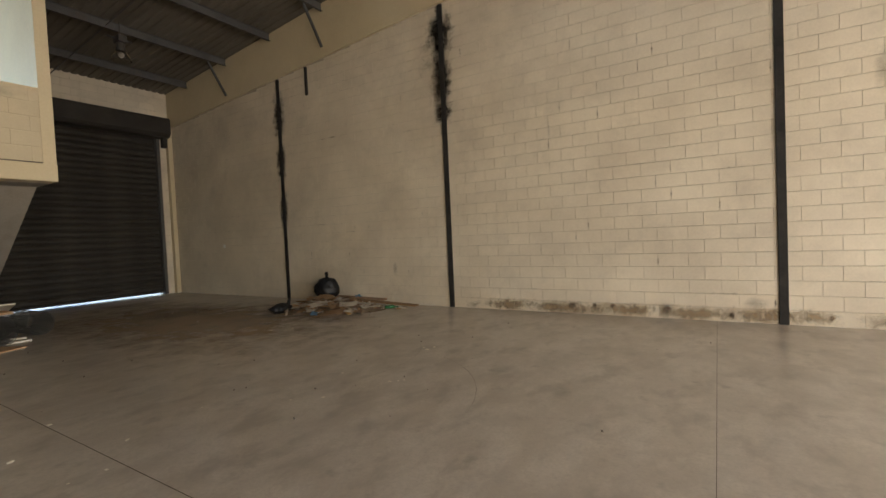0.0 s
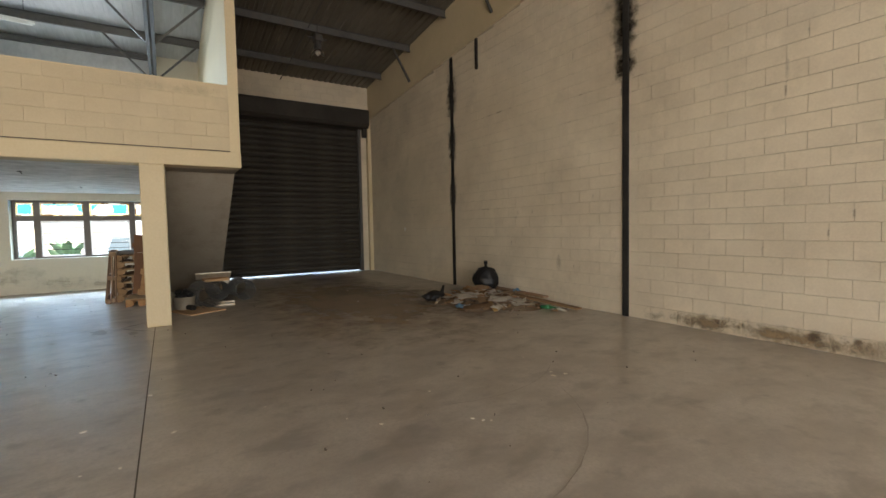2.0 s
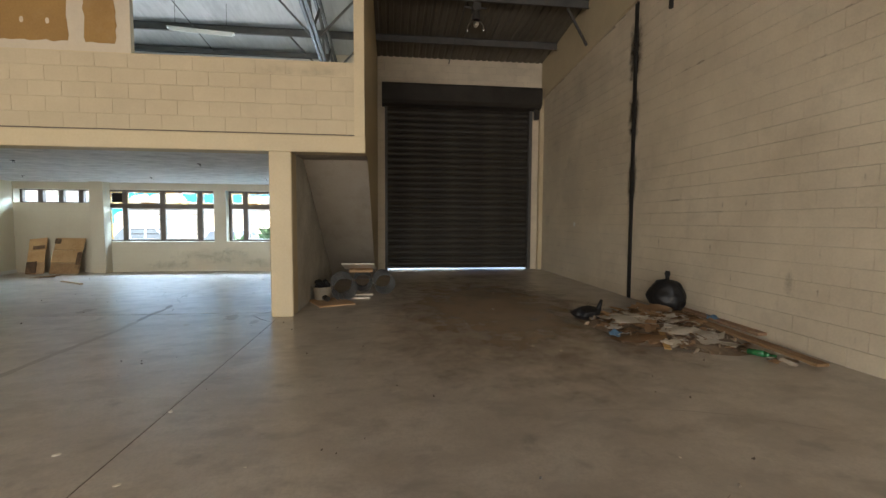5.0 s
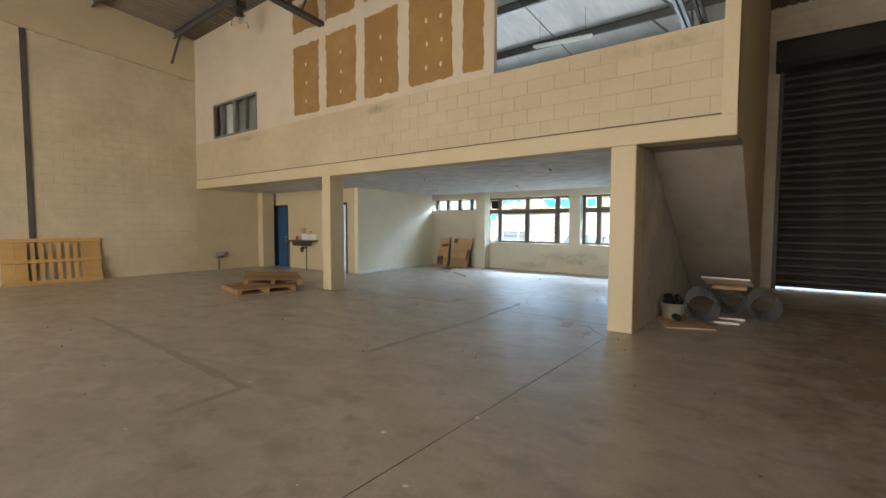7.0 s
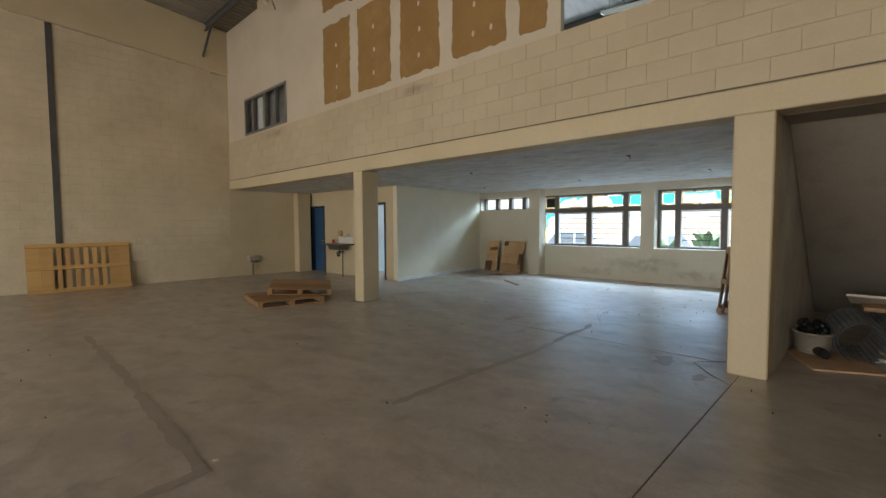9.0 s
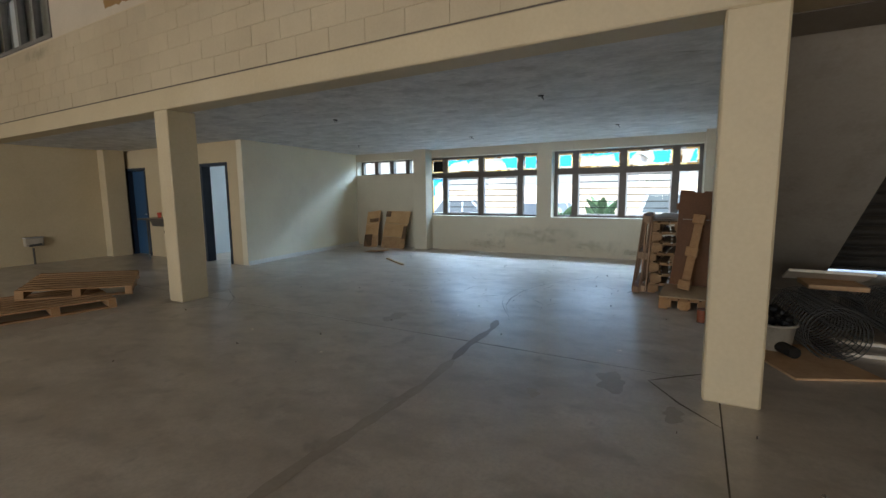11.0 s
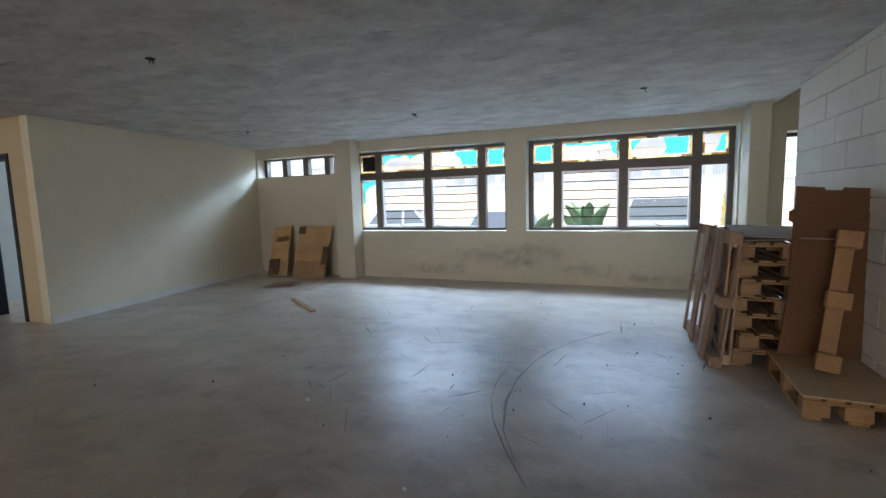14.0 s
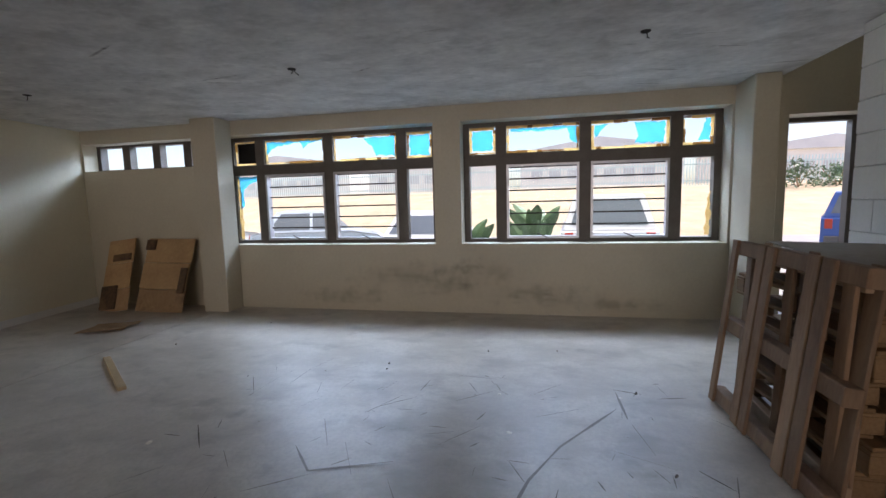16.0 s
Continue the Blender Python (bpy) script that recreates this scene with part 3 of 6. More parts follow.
def slat_mesh():
    bm = bmesh.new()
    prof = [(0.0, 0.0), (0.03, 0.012), (0.055, 0.045), (0.06, 0.095), (0.038, 0.145), (0.002, 0.163), (0.001, 0.172), (0.0, 0.182)]
    rows = [[bm.verts.new((px, y, pz)) for px, pz in prof] for y in (SY0 - 0.02, SY1 - 0.06)]
    for i in range(len(prof) - 1):
        bm.faces.new((rows[0][i], rows[1][i], rows[1][i + 1], rows[0][i + 1]))
    me = bpy.data.meshes.new("slat")
    bmesh.ops.recalc_face_normals(bm, faces=bm.faces)
    bm.to_mesh(me)
    bm.free()
    me.materials.append(M["shutter"])
    for f in me.polygons:
        f.use_smooth = True
    return me


slat = slat_mesh()
z = 0.10
while z < SZ:
    s = new("slat", slat)
    s.location = (SHUT - 0.12, 0, z)
    s.parent = shutter
    z += 0.180
boxes("bottom_rail", [(SHUT - 0.14, SHUT - 0.08, SY0, SY1 - 0.06, 0.045, 0.10)], "shutter", shutter, 0.006)
prism("roller_box", [(SHUT + 0.004, 4.98), (SHUT + 0.30, 5.02), (SHUT + 0.38, 5.12), (SHUT + 0.38, 5.55), (SHUT + 0.34, 5.62), (SHUT + 0.004, 5.64)], "y", SY0 - 0.12, NORTH - 0.14, "shutter", shutter)
boxes("guide", [(SHUT - 0.13, SHUT + 0.05, SY1 - 0.07, SY1 + 0.03, 0, SZ)], "steel", shutter, 0.005)
boxes("guide", [(SHUT - 0.13, SHUT + 0.05, SY0 - 0.04, SY0 + 0.04, 0, SZ)], "steel", shutter, 0.005)
boxes("chain_box", [(SHUT + 0.05, SHUT + 0.2, SY1 + 0.06, SY1 + 0.2, 4.7, 5.02)], "shutter", shutter, 0.01)

# ---------------------------------------------------------------- roof
def roof_strip(name, x0, x1, y0, y1, mat, rib=0.03):
    """Ribbed sheet that follows the pitch."""
    bm = bmesh.new()
    k = int((y1 - y0) / 0.19)
    a, b = [], []
    for i in range(k + 1):
        for dy, dz in ((0.0, 0.0), (0.11, 0.0), (0.13, rib), (0.17, rib)):
            y = y0 + i * 0.19 + dy
            if y > y1:
                break
            a.append(bm.verts.new((x0, y, roof_z(x0) + dz)))
            b.append(bm.verts.new((x1, y, roof_z(x1) + dz)))
    for i in range(len(a) - 1):
        bm.faces.new((a[i], b[i], b[i + 1], a[i + 1]))
    return mesh_ob(name, bm, mat)


ceiling = roof_strip("ceiling", -15.7, FACADE - 0.08, SOUTH - 0.4, STAIR_N - 0.16, "roof_foil", 0.004)
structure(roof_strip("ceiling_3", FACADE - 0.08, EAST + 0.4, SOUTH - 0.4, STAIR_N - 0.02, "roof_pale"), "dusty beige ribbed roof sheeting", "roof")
structure(ceiling, "silver-faced ribbed roof sheeting on dark steel purlins", "roof")
structure(roof_strip("ceiling_2", -15.7, EAST + 0.4, STAIR_N - 0.02, NORTH + 0.35, "roof_sheet"), "darker brown ribbed roof sheeting", "roof")
structure(prism("roof_cover", [(-16.2, roof_z(-16.2) + 0.06), (EAST + 0.5, roof_z(EAST + 0.5) + 0.06), (EAST + 0.5, roof_z(EAST + 0.5) + 0.2), (-16.2, roof_z(-16.2) + 0.2)], "y", SOUTH - 0.5, NORTH + 0.5, "far_roof"), "grey sheet roof", "roof")

PURLINS = [-15.3, -13.85, -11.8, -9.85, -7.9, -5.95, -4.0, -2.05, -0.1, 2.1, 4.1, 6.1, 8.1]
purlin_set = structure(new("trim_purlins"), "dark steel channel purlins under the roof sheets", "purlin")
for px in PURLINS:
    bm = bmesh.new()
    zt = roof_z(px)
    for y0, y1 in ((SOUTH + 0.06, STAIR_N - 0.18), (STAIR_N + 0.005, NORTH - 0.06)):
        add_box(bm, px - 0.008, px + 0.008, y0, y1, zt - 0.19, zt - 0.004)
        add_box(bm, px - 0.008, px + 0.06, y0, y1, zt - 0.198, zt - 0.19)
        add_box(bm, px - 0.008, px + 0.06, y0, y1, zt - 0.012, zt - 0.004)
    mesh_ob("purlin", bm, "steel", purlin_set)
bm = bmesh.new()
for ry in (5.05, -1.75, -8.2):
    add_tube(bm, (-15.2, ry, roof_z(-15.2) - 0.13), (EAST, ry, roof_z(EAST) - 0.13), 0.014, 6)
mesh_ob("sag_rod", bm, "steel", purlin_set)
for px in (-11.8, -7.9, -4.0, -0.1, 4.1):
    zt = roof_z(px)
    bm = bmesh.new()
    add_beam(bm, (px - 0.05, NORTH - 0.56, zt - 0.19), (px - 0.02, NORTH - 0.075, zt - 1.04), 0.05, 0.05)
    mesh_ob("knee_brace", bm, "steel", purlin_set)
    if px > -8.4:
        bm = bmesh.new()
        add_beam(bm, (px + 0.03, SOUTH + 0.55, zt - 0.19), (px + 0.1, SOUTH + 0.075, zt - 0.93), 0.05, 0.05)
        mesh_ob("knee_brace", bm, "steel", purlin_set)
bm = bmesh.new()
add_beam(bm, (-8.58, NORTH - 0.03, 5.15), (-8.58, NORTH - 0.03, 5.84), 0.06, 0.05)
mesh_ob("stub", bm, "pipe_black", purlin_set)

for k, ty in enumerate((-4.98, 1.62)):
    truss = structure(new("trim_truss"), "dark steel lattice roof truss", "truss")
    bm = bmesh.new()
    drop = 1.2
    x0, x1 = -15.3, EAST
    for off in (-0.05, 0.05):
        add_beam(bm, (x0, ty + off, roof_z(x0) - 0.24), (x1, ty + off, roof_z(x1) - 0.24), 0.06, 0.09)
        add_beam(bm, (x0, ty + off, roof_z(x0) - drop), (x1, ty + off, roof_z(x1) - drop), 0.06, 0.09)
    x, up = x0, True
    while x < x1 - 1.0:
        za = roof_z(x) - (drop if up else 0.24)
        zb = roof_z(x + 0.97) - (0.24 if up else drop)
        add_beam(bm, (x, ty, za), (x + 0.97, ty, zb), 0.045, 0.05)
        x, up = x + 0.97, not up
    mesh_ob("lattice", bm, "steel", truss)
    bm = bmesh.new()
    for px in (-13.85, -11.8, -9.85, -7.9, -4.0, -0.1):
        for s in (-1, 1):
            if s > 0 and ty > 0 and px > -8:
                continue
            add_beam(bm, (px + 0.02, ty + s * 0.08, roof_z(px) - drop + 0.03), (px + 0.02, ty + s * 1.0, roof_z(px) - 0.19), 0.045, 0.045)
    mesh_ob("fly_brace", bm, "steel", truss)

# ---------------------------------------------------------------- mezzanine
mezz = structure(boxes("mezzanine_slab", [(BACK, FACADE - 0.3, SOUTH, STAIR_S + 0.16, SOFFIT, DECK)], "soffit"), "grey-white skim-coated concrete mezzanine slab", "slab")
beam = structure(boxes("mezzanine_beam", [(FACADE - 0.32, FACADE, SOUTH, STAIR_N + 0.01, SOFFIT - 0.004, DECK)], "plaster", None, 0.012), "cream painted concrete edge beam", "beam")
column_1 = structure(boxes("column_1", [(FACADE - 0.36, FACADE - 0.004, 1.42, 1.76, 0, SOFFIT)], "plaster", None, 0.014), "cream painted square concrete column", "column")
column_2 = structure(boxes("column_2", [(FACADE - 0.40, FACADE - 0.004, -5.04, -4.75, 0, SOFFIT)], "plaster", None, 0.014), "cream painted square concrete column", "column")
parapet = structure(boxes("parapet", [(FACADE - 0.18, FACADE - 0.02, SOUTH, STAIR_N, DECK, PARAPET - 0.012)], "facade_joint"), "cream painted block parapet of the mezzanine", "parapet")
block_wall(parapet, SOUTH, STAIR_N, DECK + 0.018, lambda u: PARAPET, lambda u, z, v: Matrix.Translation((FACADE - 0.02, u, z)) @ pose(0, 0, 0, 0, 0, 90), "facade_block", near=lambda u, z: True, seed=11, proud=0.005, h=0.22)
# dark strip paints the shadow of the gap under the first course
boxes("shadow_groove", [(FACADE - 0.0195, FACADE - 0.016, SOUTH, STAIR_N, DECK, DECK + 0.017)], "crack", parapet)
boxes("coping", [(FACADE - 0.19, FACADE - 0.012, SOUTH, STAIR_N, PARAPET - 0.01, PARAPET + 0.004)], "plaster", parapet)

# gypsum partition above the parapet, open over its north end
GY1 = -0.5
WIN = (-10.15, -7.76, 3.99, 4.97)
gx0, gx1 = FACADE - 0.12, FACADE - 0.03




partition = structure(boxes("wall_partition", [
    (gx0, gx1, SOUTH, WIN[0], PARAPET, roof_z(FACADE) - 0.02), (gx0, gx1, WIN[1], GY1, PARAPET, roof_z(FACADE) - 0.02), (gx0, gx1, WIN[0], WIN[1], WIN[3], roof_z(FACADE) - 0.02), (gx0, gx1, WIN[0], WIN[1], PARAPET, WIN[2])], "gypsum_white"), "cream gypsum partition with bare brown board patches", "wall")


def ragged(name, y0, y1, z0, z1, x, mat, parent, seed, amp=0.02, step=0.09):
    rnd = random.Random(seed)
    bm = bmesh.new()
    pts = []
    for (ya, za), (yb, zb) in zip(((y0, z0), (y1, z0), (y1, z1), (y0, z1)), ((y1, z0), (y1, z1), (y0, z1), (y0, z0))):
        k = max(2, int(math.hypot(yb - ya, zb - za) / step))
        for i in range(k):
            pts.append((ya + (yb - ya) * i / k + rnd.uniform(-amp, amp), za + (zb - za) * i / k + rnd.uniform(-amp, amp)))
    vs = [bm.verts.new((x, a, b)) for a, b in pts]
    bm.faces.new(vs)
    return mesh_ob(name, bm, mat, parent)


COLS = [(-6.08, -5.11), (-4.85, -3.86), (-3.6, -2.65), (-2.37, -1.35), (-1.12, -0.7)]
TOPS = [5.66, 5.66, 5.7, 5.75, 5.75]
for i, (ya, yb) in enumerate(COLS):
    ragged("bare_board", ya, yb, 4.07 + 0.02 * (i % 2), TOPS[i], gx1 + 0.004, "gypsum_brown", partition, 20 + i, 0.022)
    ragged("bare_board", ya, yb, TOPS[i] + 0.32, 7.0 if i else 6.6, gx1 + 0.004, "gypsum_brown", partition, 40 + i, 0.03)
    if i < 4:
        bm = bmesh.new()
        for q in range(3 if i != 3 else 4):
            for r in ((0.5,) if i != 3 else (0.42, 0.75)):
                m = Matrix.Translation((gx1 + 0.008, ya + (yb - ya) * (r + 0.02 * (q % 2)), 4.36 + q * 0.42)) @ pose(0, 0, 0, 0, 90, 0) @ Matrix.Diagonal((1.3, 0.8, 1, 1))
                bmesh.ops.create_circle(bm, cap_ends=True, segments=9, radius=0.035, matrix=m)
        mesh_ob("filler_dab", bm, "filler", partition)

window_3 = structure(new("window_3"), "grey aluminium office window with a white blind", "window")
boxes("frame", [(gx0, gx1 + 0.02, WIN[0], WIN[1], WIN[2], WIN[2] + 0.06), (gx0, gx1 + 0.02, WIN[0], WIN[1], WIN[3] - 0.06, WIN[3]),
                (gx0, gx1 + 0.02, WIN[0], WIN[0] + 0.06, WIN[2] + 0.06, WIN[3] - 0.06), (gx0, gx1 + 0.02, WIN[1] - 0.06, WIN[1], WIN[2] + 0.06, WIN[3] - 0.06),
                (gx0, gx1 + 0.016, -9.0, -8.9, WIN[2] + 0.06, WIN[3] - 0.06), (gx0, gx1 + 0.012, -9.66, -9.62, WIN[2] + 0.06, WIN[3] - 0.06), (gx0, gx1 + 0.012, -8.36, -8.32, WIN[2] + 0.06, WIN[3] - 0.06)], "window_grey", window_3)
boxes("pane", [(gx0 + 0.04, gx0 + 0.046, WIN[0] + 0.06, WIN[1] - 0.06, WIN[2] + 0.06, WIN[3] - 0.06)], "glass", window_3)
boxes("blind", [(gx0 - 0.05, gx0 - 0.03, -9.6, -9.05, WIN[2], WIN[3])], "blind", window_3)
# added sheet: its grey paints the lit look of the panes
boxes("grey_backing", [(gx0 - 0.09, gx0 - 0.07, WIN[0], WIN[1], WIN[2], WIN[3])], "pane_backing", window_3)
office = structure(boxes("wall_office", [(-12.2, -12.0, SOUTH, -6.4, DECK, 6.7), (-12.0, gx0 - 0.01, -6.5, -6.4, DECK, 6.7)], "white_wall"), "plain office partition behind the window", "wall")

# silver sheets added on the street wall above the mezzanine, continuing the roof, behind a level rail
structure(boxes("lining", [(BACK + 0.004, BACK + 0.03, SOUTH + 0.06, 1.5, 5.2, roof_z(BACK) - 0.02)], "roof_foil"), "silver-faced sheets added above the mezzanine windows to continue the roof", "lining")
structure(boxes("trim_rail", [(BACK + 0.034, BACK + 0.15, SOUTH + 0.06, 1.5, 6.29, 6.42)], "steel"), "dark steel rail added across the sheets that continue the roof", "rail")

# stair enclosure: north wall with its sloping foot, soffit, stair
xe = -13.1
stair_wall = structure(prism("wall_stair", [(FACADE - 0.004, SOFFIT), (FACADE - 0.004, roof_z(FACADE) - 0.01), (BACK, roof_z(BACK)), (BACK, 0.0), (xe - 0.06, 0.0), (-9.33, 2.62), (FACADE - 0.33, 2.62), (FACADE - 0.33, SOFFIT)], "y", STAIR_N - 0.16, STAIR_N, "plaster"),
                       "cream plastered wall beside the stair, cut off along its slope", "wall")
# its colour carries the shade below the flight
soffit_slab = structure(prism("stair_slab", [(FACADE - 0.33, 2.575), (-9.3, 2.575), (xe, 0.0), (xe - 0.4, 0.0), (-9.5, 2.82), (FACADE - 0.33, 2.82)], "y", STAIR_S + 0.19, STAIR_N - 0.003, "stair_under"), "grey plastered underside of a concrete stair, coloured darker for shade", "stair")
block_inner = structure(boxes("wall_block", [(-13.48, FACADE - 0.36, STAIR_S + 0.004, STAIR_S + 0.18, 0, SOFFIT)], "joint_grey"), "white painted concrete block wall", "wall")
block_wall(block_inner, -13.48, FACADE - 0.362, 0.0, lambda u: SOFFIT, lambda u, z, v: Matrix.Translation((u, STAIR_S + 0.004, z)), "white_block", near=lambda u, z: True, seed=15, proud=0.012)

# ---------------------------------------------------------------- washroom block
wc = structure(prism("wall_washroom", [(-11.0, -6.74), (-11.0, -6.9), (BACK, -7.46), (BACK, -7.3)], "z", 0, SOFFIT, "cream_smooth"), "cream plastered wall with a grey skirting", "wall")
prism("skirting", [(-11.02, -6.727), (-11.02, -6.74), (BACK, -7.3), (BACK, -7.285)], "z", 0, 0.09, "white_plastic", wc)
D1, D2 = (-8.15, -7.22, 2.15), (-11.2, -10.35, 2.15)
wc_front = structure(boxes("wall_washroom_front", [(-11.16, -11.0, D1[1], -6.902, 0, SOFFIT), (-11.16, -11.0, D2[1], D1[0], 0, SOFFIT), (-11.16, -11.0, D1[0], D1[1], D1[2], SOFFIT), (-11.16, -11.0, D2[0], D2[1], D2[2], SOFFIT), (-11.16, -11.0, SOUTH, D2[0], 0, SOFFIT)], "plaster"), "cream plastered washroom wall with two doorways", "wall")
structure(boxes("pilaster_3", [(-10.9, -10.45, SOUTH, SOUTH + 0.3, 0, SOFFIT)], "plaster", None, 0.01), "cream plastered pilaster", "pilaster")
boxes("inner_wall", [(BACK, -11.16, -9.3, -9.2, 0, SOFFIT)], "pale_blue", wc_front)

# ---------------------------------------------------------------- stains with a shape of their own
def stain_material(name, colour, density, scale):
    """A thin soiled film: noise eats its edges away, measured from the middle of the sheet."""
    m, n, l, p = nodes_of(name)
    tc = n.new("ShaderNodeTexCoord")
    nz = n.new("ShaderNodeTexNoise")
    nz.inputs["Scale"].default_value, nz.inputs["Detail"].default_value, nz.inputs["Roughness"].default_value = scale, 8, 0.72
    l.new(tc.outputs["Object"], nz.inputs["Vector"])
    at = n.new("ShaderNodeAttribute")
    at.attribute_name = "soil"
    sub = n.new("ShaderNodeMath")
    sub.operation = "MULTIPLY_ADD"
    l.new(nz.outputs["Fac"], sub.inputs[0])
    sub.inputs[1].default_value = 1.5
    l.new(at.outputs["Fac"], sub.inputs[2])
    mr = n.new("ShaderNodeMapRange")
    mr.interpolation_type = "SMOOTHSTEP"
    mr.inputs["From Min"].default_value, mr.inputs["From Max"].default_value = 1.12, 1.95
    mr.inputs["To Max"].default_value = density
    l.new(sub.outputs[0], mr.inputs["Value"])
    l.new(mr.outputs[0], p.inputs["Alpha"])
    p.inputs["Base Color"].default_value = rgb(colour)
    p.inputs["Roughness"].default_value = 0.9
    return m


M["soot_film"] = stain_material("soot film", (0.03, 0.026, 0.022), 0.95, 7)
M["damp_film"] = stain_material("damp stain", (0.27, 0.19, 0.105), 0.36, 5.0)
M["mud_film"] = stain_material("muddy splash", (0.33, 0.24, 0.14), 0.72, 9)
M["dark_film"] = stain_material("flaked paint", (0.13, 0.088, 0.055), 0.95, 14)
M["grime_film"] = stain_material("grime", (0.34, 0.285, 0.22), 0.4, 2.5)
M["smoke_film"] = stain_material("faint smoke stain", (0.07, 0.058, 0.046), 0.45, 3.0)
M["oil_film"] = stain_material("oil dark floor film", (0.14, 0.105, 0.072), 0.5, 1.3)
M["dust_film"] = stain_material("brown dust on the floor", (0.40, 0.30, 0.195), 0.62, 2.2)


def stain(parent, origin, u, v, mat, k=8, core=0.75):
    """A film spanned by u and v; fullest where core lies, nothing at the rim."""
    bm = bmesh.new()
    o, u, v = Vector(origin), Vector(u), Vector(v)
    grid = [[bm.verts.new(o + u * (i / k) + v * (j / k)) for i in range(k + 1)] for j in range(k + 1)]
    for j in range(k):
        for i in range(k):
            bm.faces.new((grid[j][i], grid[j][i + 1], grid[j + 1][i + 1], grid[j + 1][i]))
    ob = mesh_ob("stain", bm, mat, parent)
    att = ob.data.attributes.new("soil", "FLOAT", "POINT")
    for idx in range((k + 1) ** 2):
        i, j = idx % (k + 1), idx // (k + 1)
        a, b = abs(2 * i / k - 1), abs(2 * j / k - 1)
        att.data[idx].value = max(0.0, 1 - max(a, b) ** 1.5 - 0.3 * min(a, b)) * core
    return ob


ny = NORTH - 0.012
for (sx, sz, w, h) in ((-4.62, 4.75, 0.55, 1.7), (-4.62, 5.6, 0.8, 1.3), (-4.62, 4.0, 0.55, 0.7), (-9.68, 4.8, 0.6, 1.9), (-9.68, 3.6, 0.5, 1.6), (-9.68, 2.4, 0.4, 1.4), (0.88, 5.2, 0.4, 1.5)):
    stain(wall_north, (sx - w * 0.62, ny, sz - h / 2), (w * 1.2, 0, 0), (0, 0, h), "soot_film", 8, 1.15)
for sx, w in ((-3.9, 1.2), (-3.0, 1.4), (-1.9, 1.3), (-0.9, 1.4), (0.2, 1.1), (1.9, 1.4)):
    stain(wall_north, (sx - 0.25, ny - 0.002, -0.08), (w + 0.4, 0, 0), (0, 0, 0.38), "mud_film", 10, 1.1)
for sx, sz, r in ((-2.15, 0.14, 0.09), (-0.62, 0.14, 0.10), (0.25, 0.11, 0.07), (-1.45, 0.17, 0.06), (-1.75, 0.17, 0.06), (-3.2, 0.15, 0.05), (1.4, 0.12, 0.06)):
    stain(wall_north, (sx - r, ny - 0.003, sz - r), (2 * r, 0, 0), (0, 0, 2 * r), "dark_film", 6, 1.1)
for sx, sz, w, h in ((0.3, 0.12, 0.5, 0.33), (1.8, 2.9, 0.3, 1.0), (-6.2, 0.5, 0.25, 0.6), (-2.5, 3.0, 0.1, 0.6)):
    stain(wall_north, (sx, ny - 0.001, sz), (w, 0, 0), (0, 0, h), "grime_film", 8, 1.0)
for sy, sz, w, h in ((-2.2, 0.02, 3.0, 0.8), (-1.6, 0.1, 2.2, 0.7), (-0.6, 0.0, 2.6, 0.5), (-1.3, 0.35, 1.4, 0.5), (-3.2, 0.0, 2.6, 0.4), (0.3, 0.0, 1.8, 0.3)):
    stain(wall_west, (BACK + 0.004, sy - w / 2, sz), (0, w, 0), (0, 0, h), "damp_film", 10, 0.85)
for sy, w in ((-9.5, 2.4), (-4.2, 2.0), (0.8, 2.2)):
    stain(parapet, (FACADE + 0.004, sy, PARAPET - 0.32), (0, w, 0), (0, 0, 0.34), "grime_film", 8, 0.8)
stain(floor, (-15.0, 2.0, 0.0015), (12.0, 0, 0), (0, 6.0, 0), "dust_film", 14, 1.25)
for fx, fy, w, h in ((-12.5, 3.5, 4.5, 4.2), (-14.6, 3.2, 3.0, 4.6), (-9.5, 5.0, 3.0, 2.5)):
    stain(floor, (fx, fy, 0.003), (w, 0, 0), (0, h, 0), "oil_film", 10, 0.8)

rnd = random.Random(77)
for bx, top in ((-9.68, 5.6), (-4.62, 6.0), (0.88, 6.2)):
    sz = {-9.68: 0.4, -4.62: 3.3, 0.88: 4.6}[bx]
    while sz < top:
        w, h = rnd.uniform(0.16, 0.34), rnd.uniform(0.6, 1.2)
        stain(wall_north, (bx - w * rnd.uniform(0.5, 0.75), ny - 0.004, sz), (w, 0, 0), (0, 0, h), "soot_film", 6, rnd.uniform(0.55, 1.0) * (0.75 if bx > 0 else 1.0))
        sz += rnd.uniform(0.3, 0.6)
sx = -4.5
while sx < 4.0:      # brown flaked foot of the wall
    w = rnd.uniform(0.7, 1.3)
    stain(wall_north, (sx, ny - 0.0025, -0.06), (w, 0, 0), (0, 0, rnd.uniform(0.28, 0.36)), "mud_film", 10, rnd.uniform(0.75, 1.05))
    sx += w * 0.7
for sx, sz, w, h in ((-5.5, 4.3, 1.15, 1.7), (-5.25, 3.9, 0.9, 1.1), (-5.15, 5.0, 0.75, 1.2), (-4.72, 4.3, 0.4, 0.5)):
    stain(wall_north, (sx, ny - 0.0035, sz), (w, 0, 0), (0, 0, h), "smoke_film", 10, 0.75)
# flaked vertical joints and scuffs on the block wall
for _ in range(46):
    row = rnd.randint(1, 24)
    sx = -4.62 + 0.432 * rnd.randint(-11, 13) + (0.216 if row % 2 else 0.0)
    sz = 0.004 + 0.2096 * row
    stain(wall_north, (sx - 0.03, ny - 0.003, sz - 0.03), (0.06, 0, 0), (0, 0, 0.25), "dark_film", 5, rnd.uniform(0.5, 0.85))
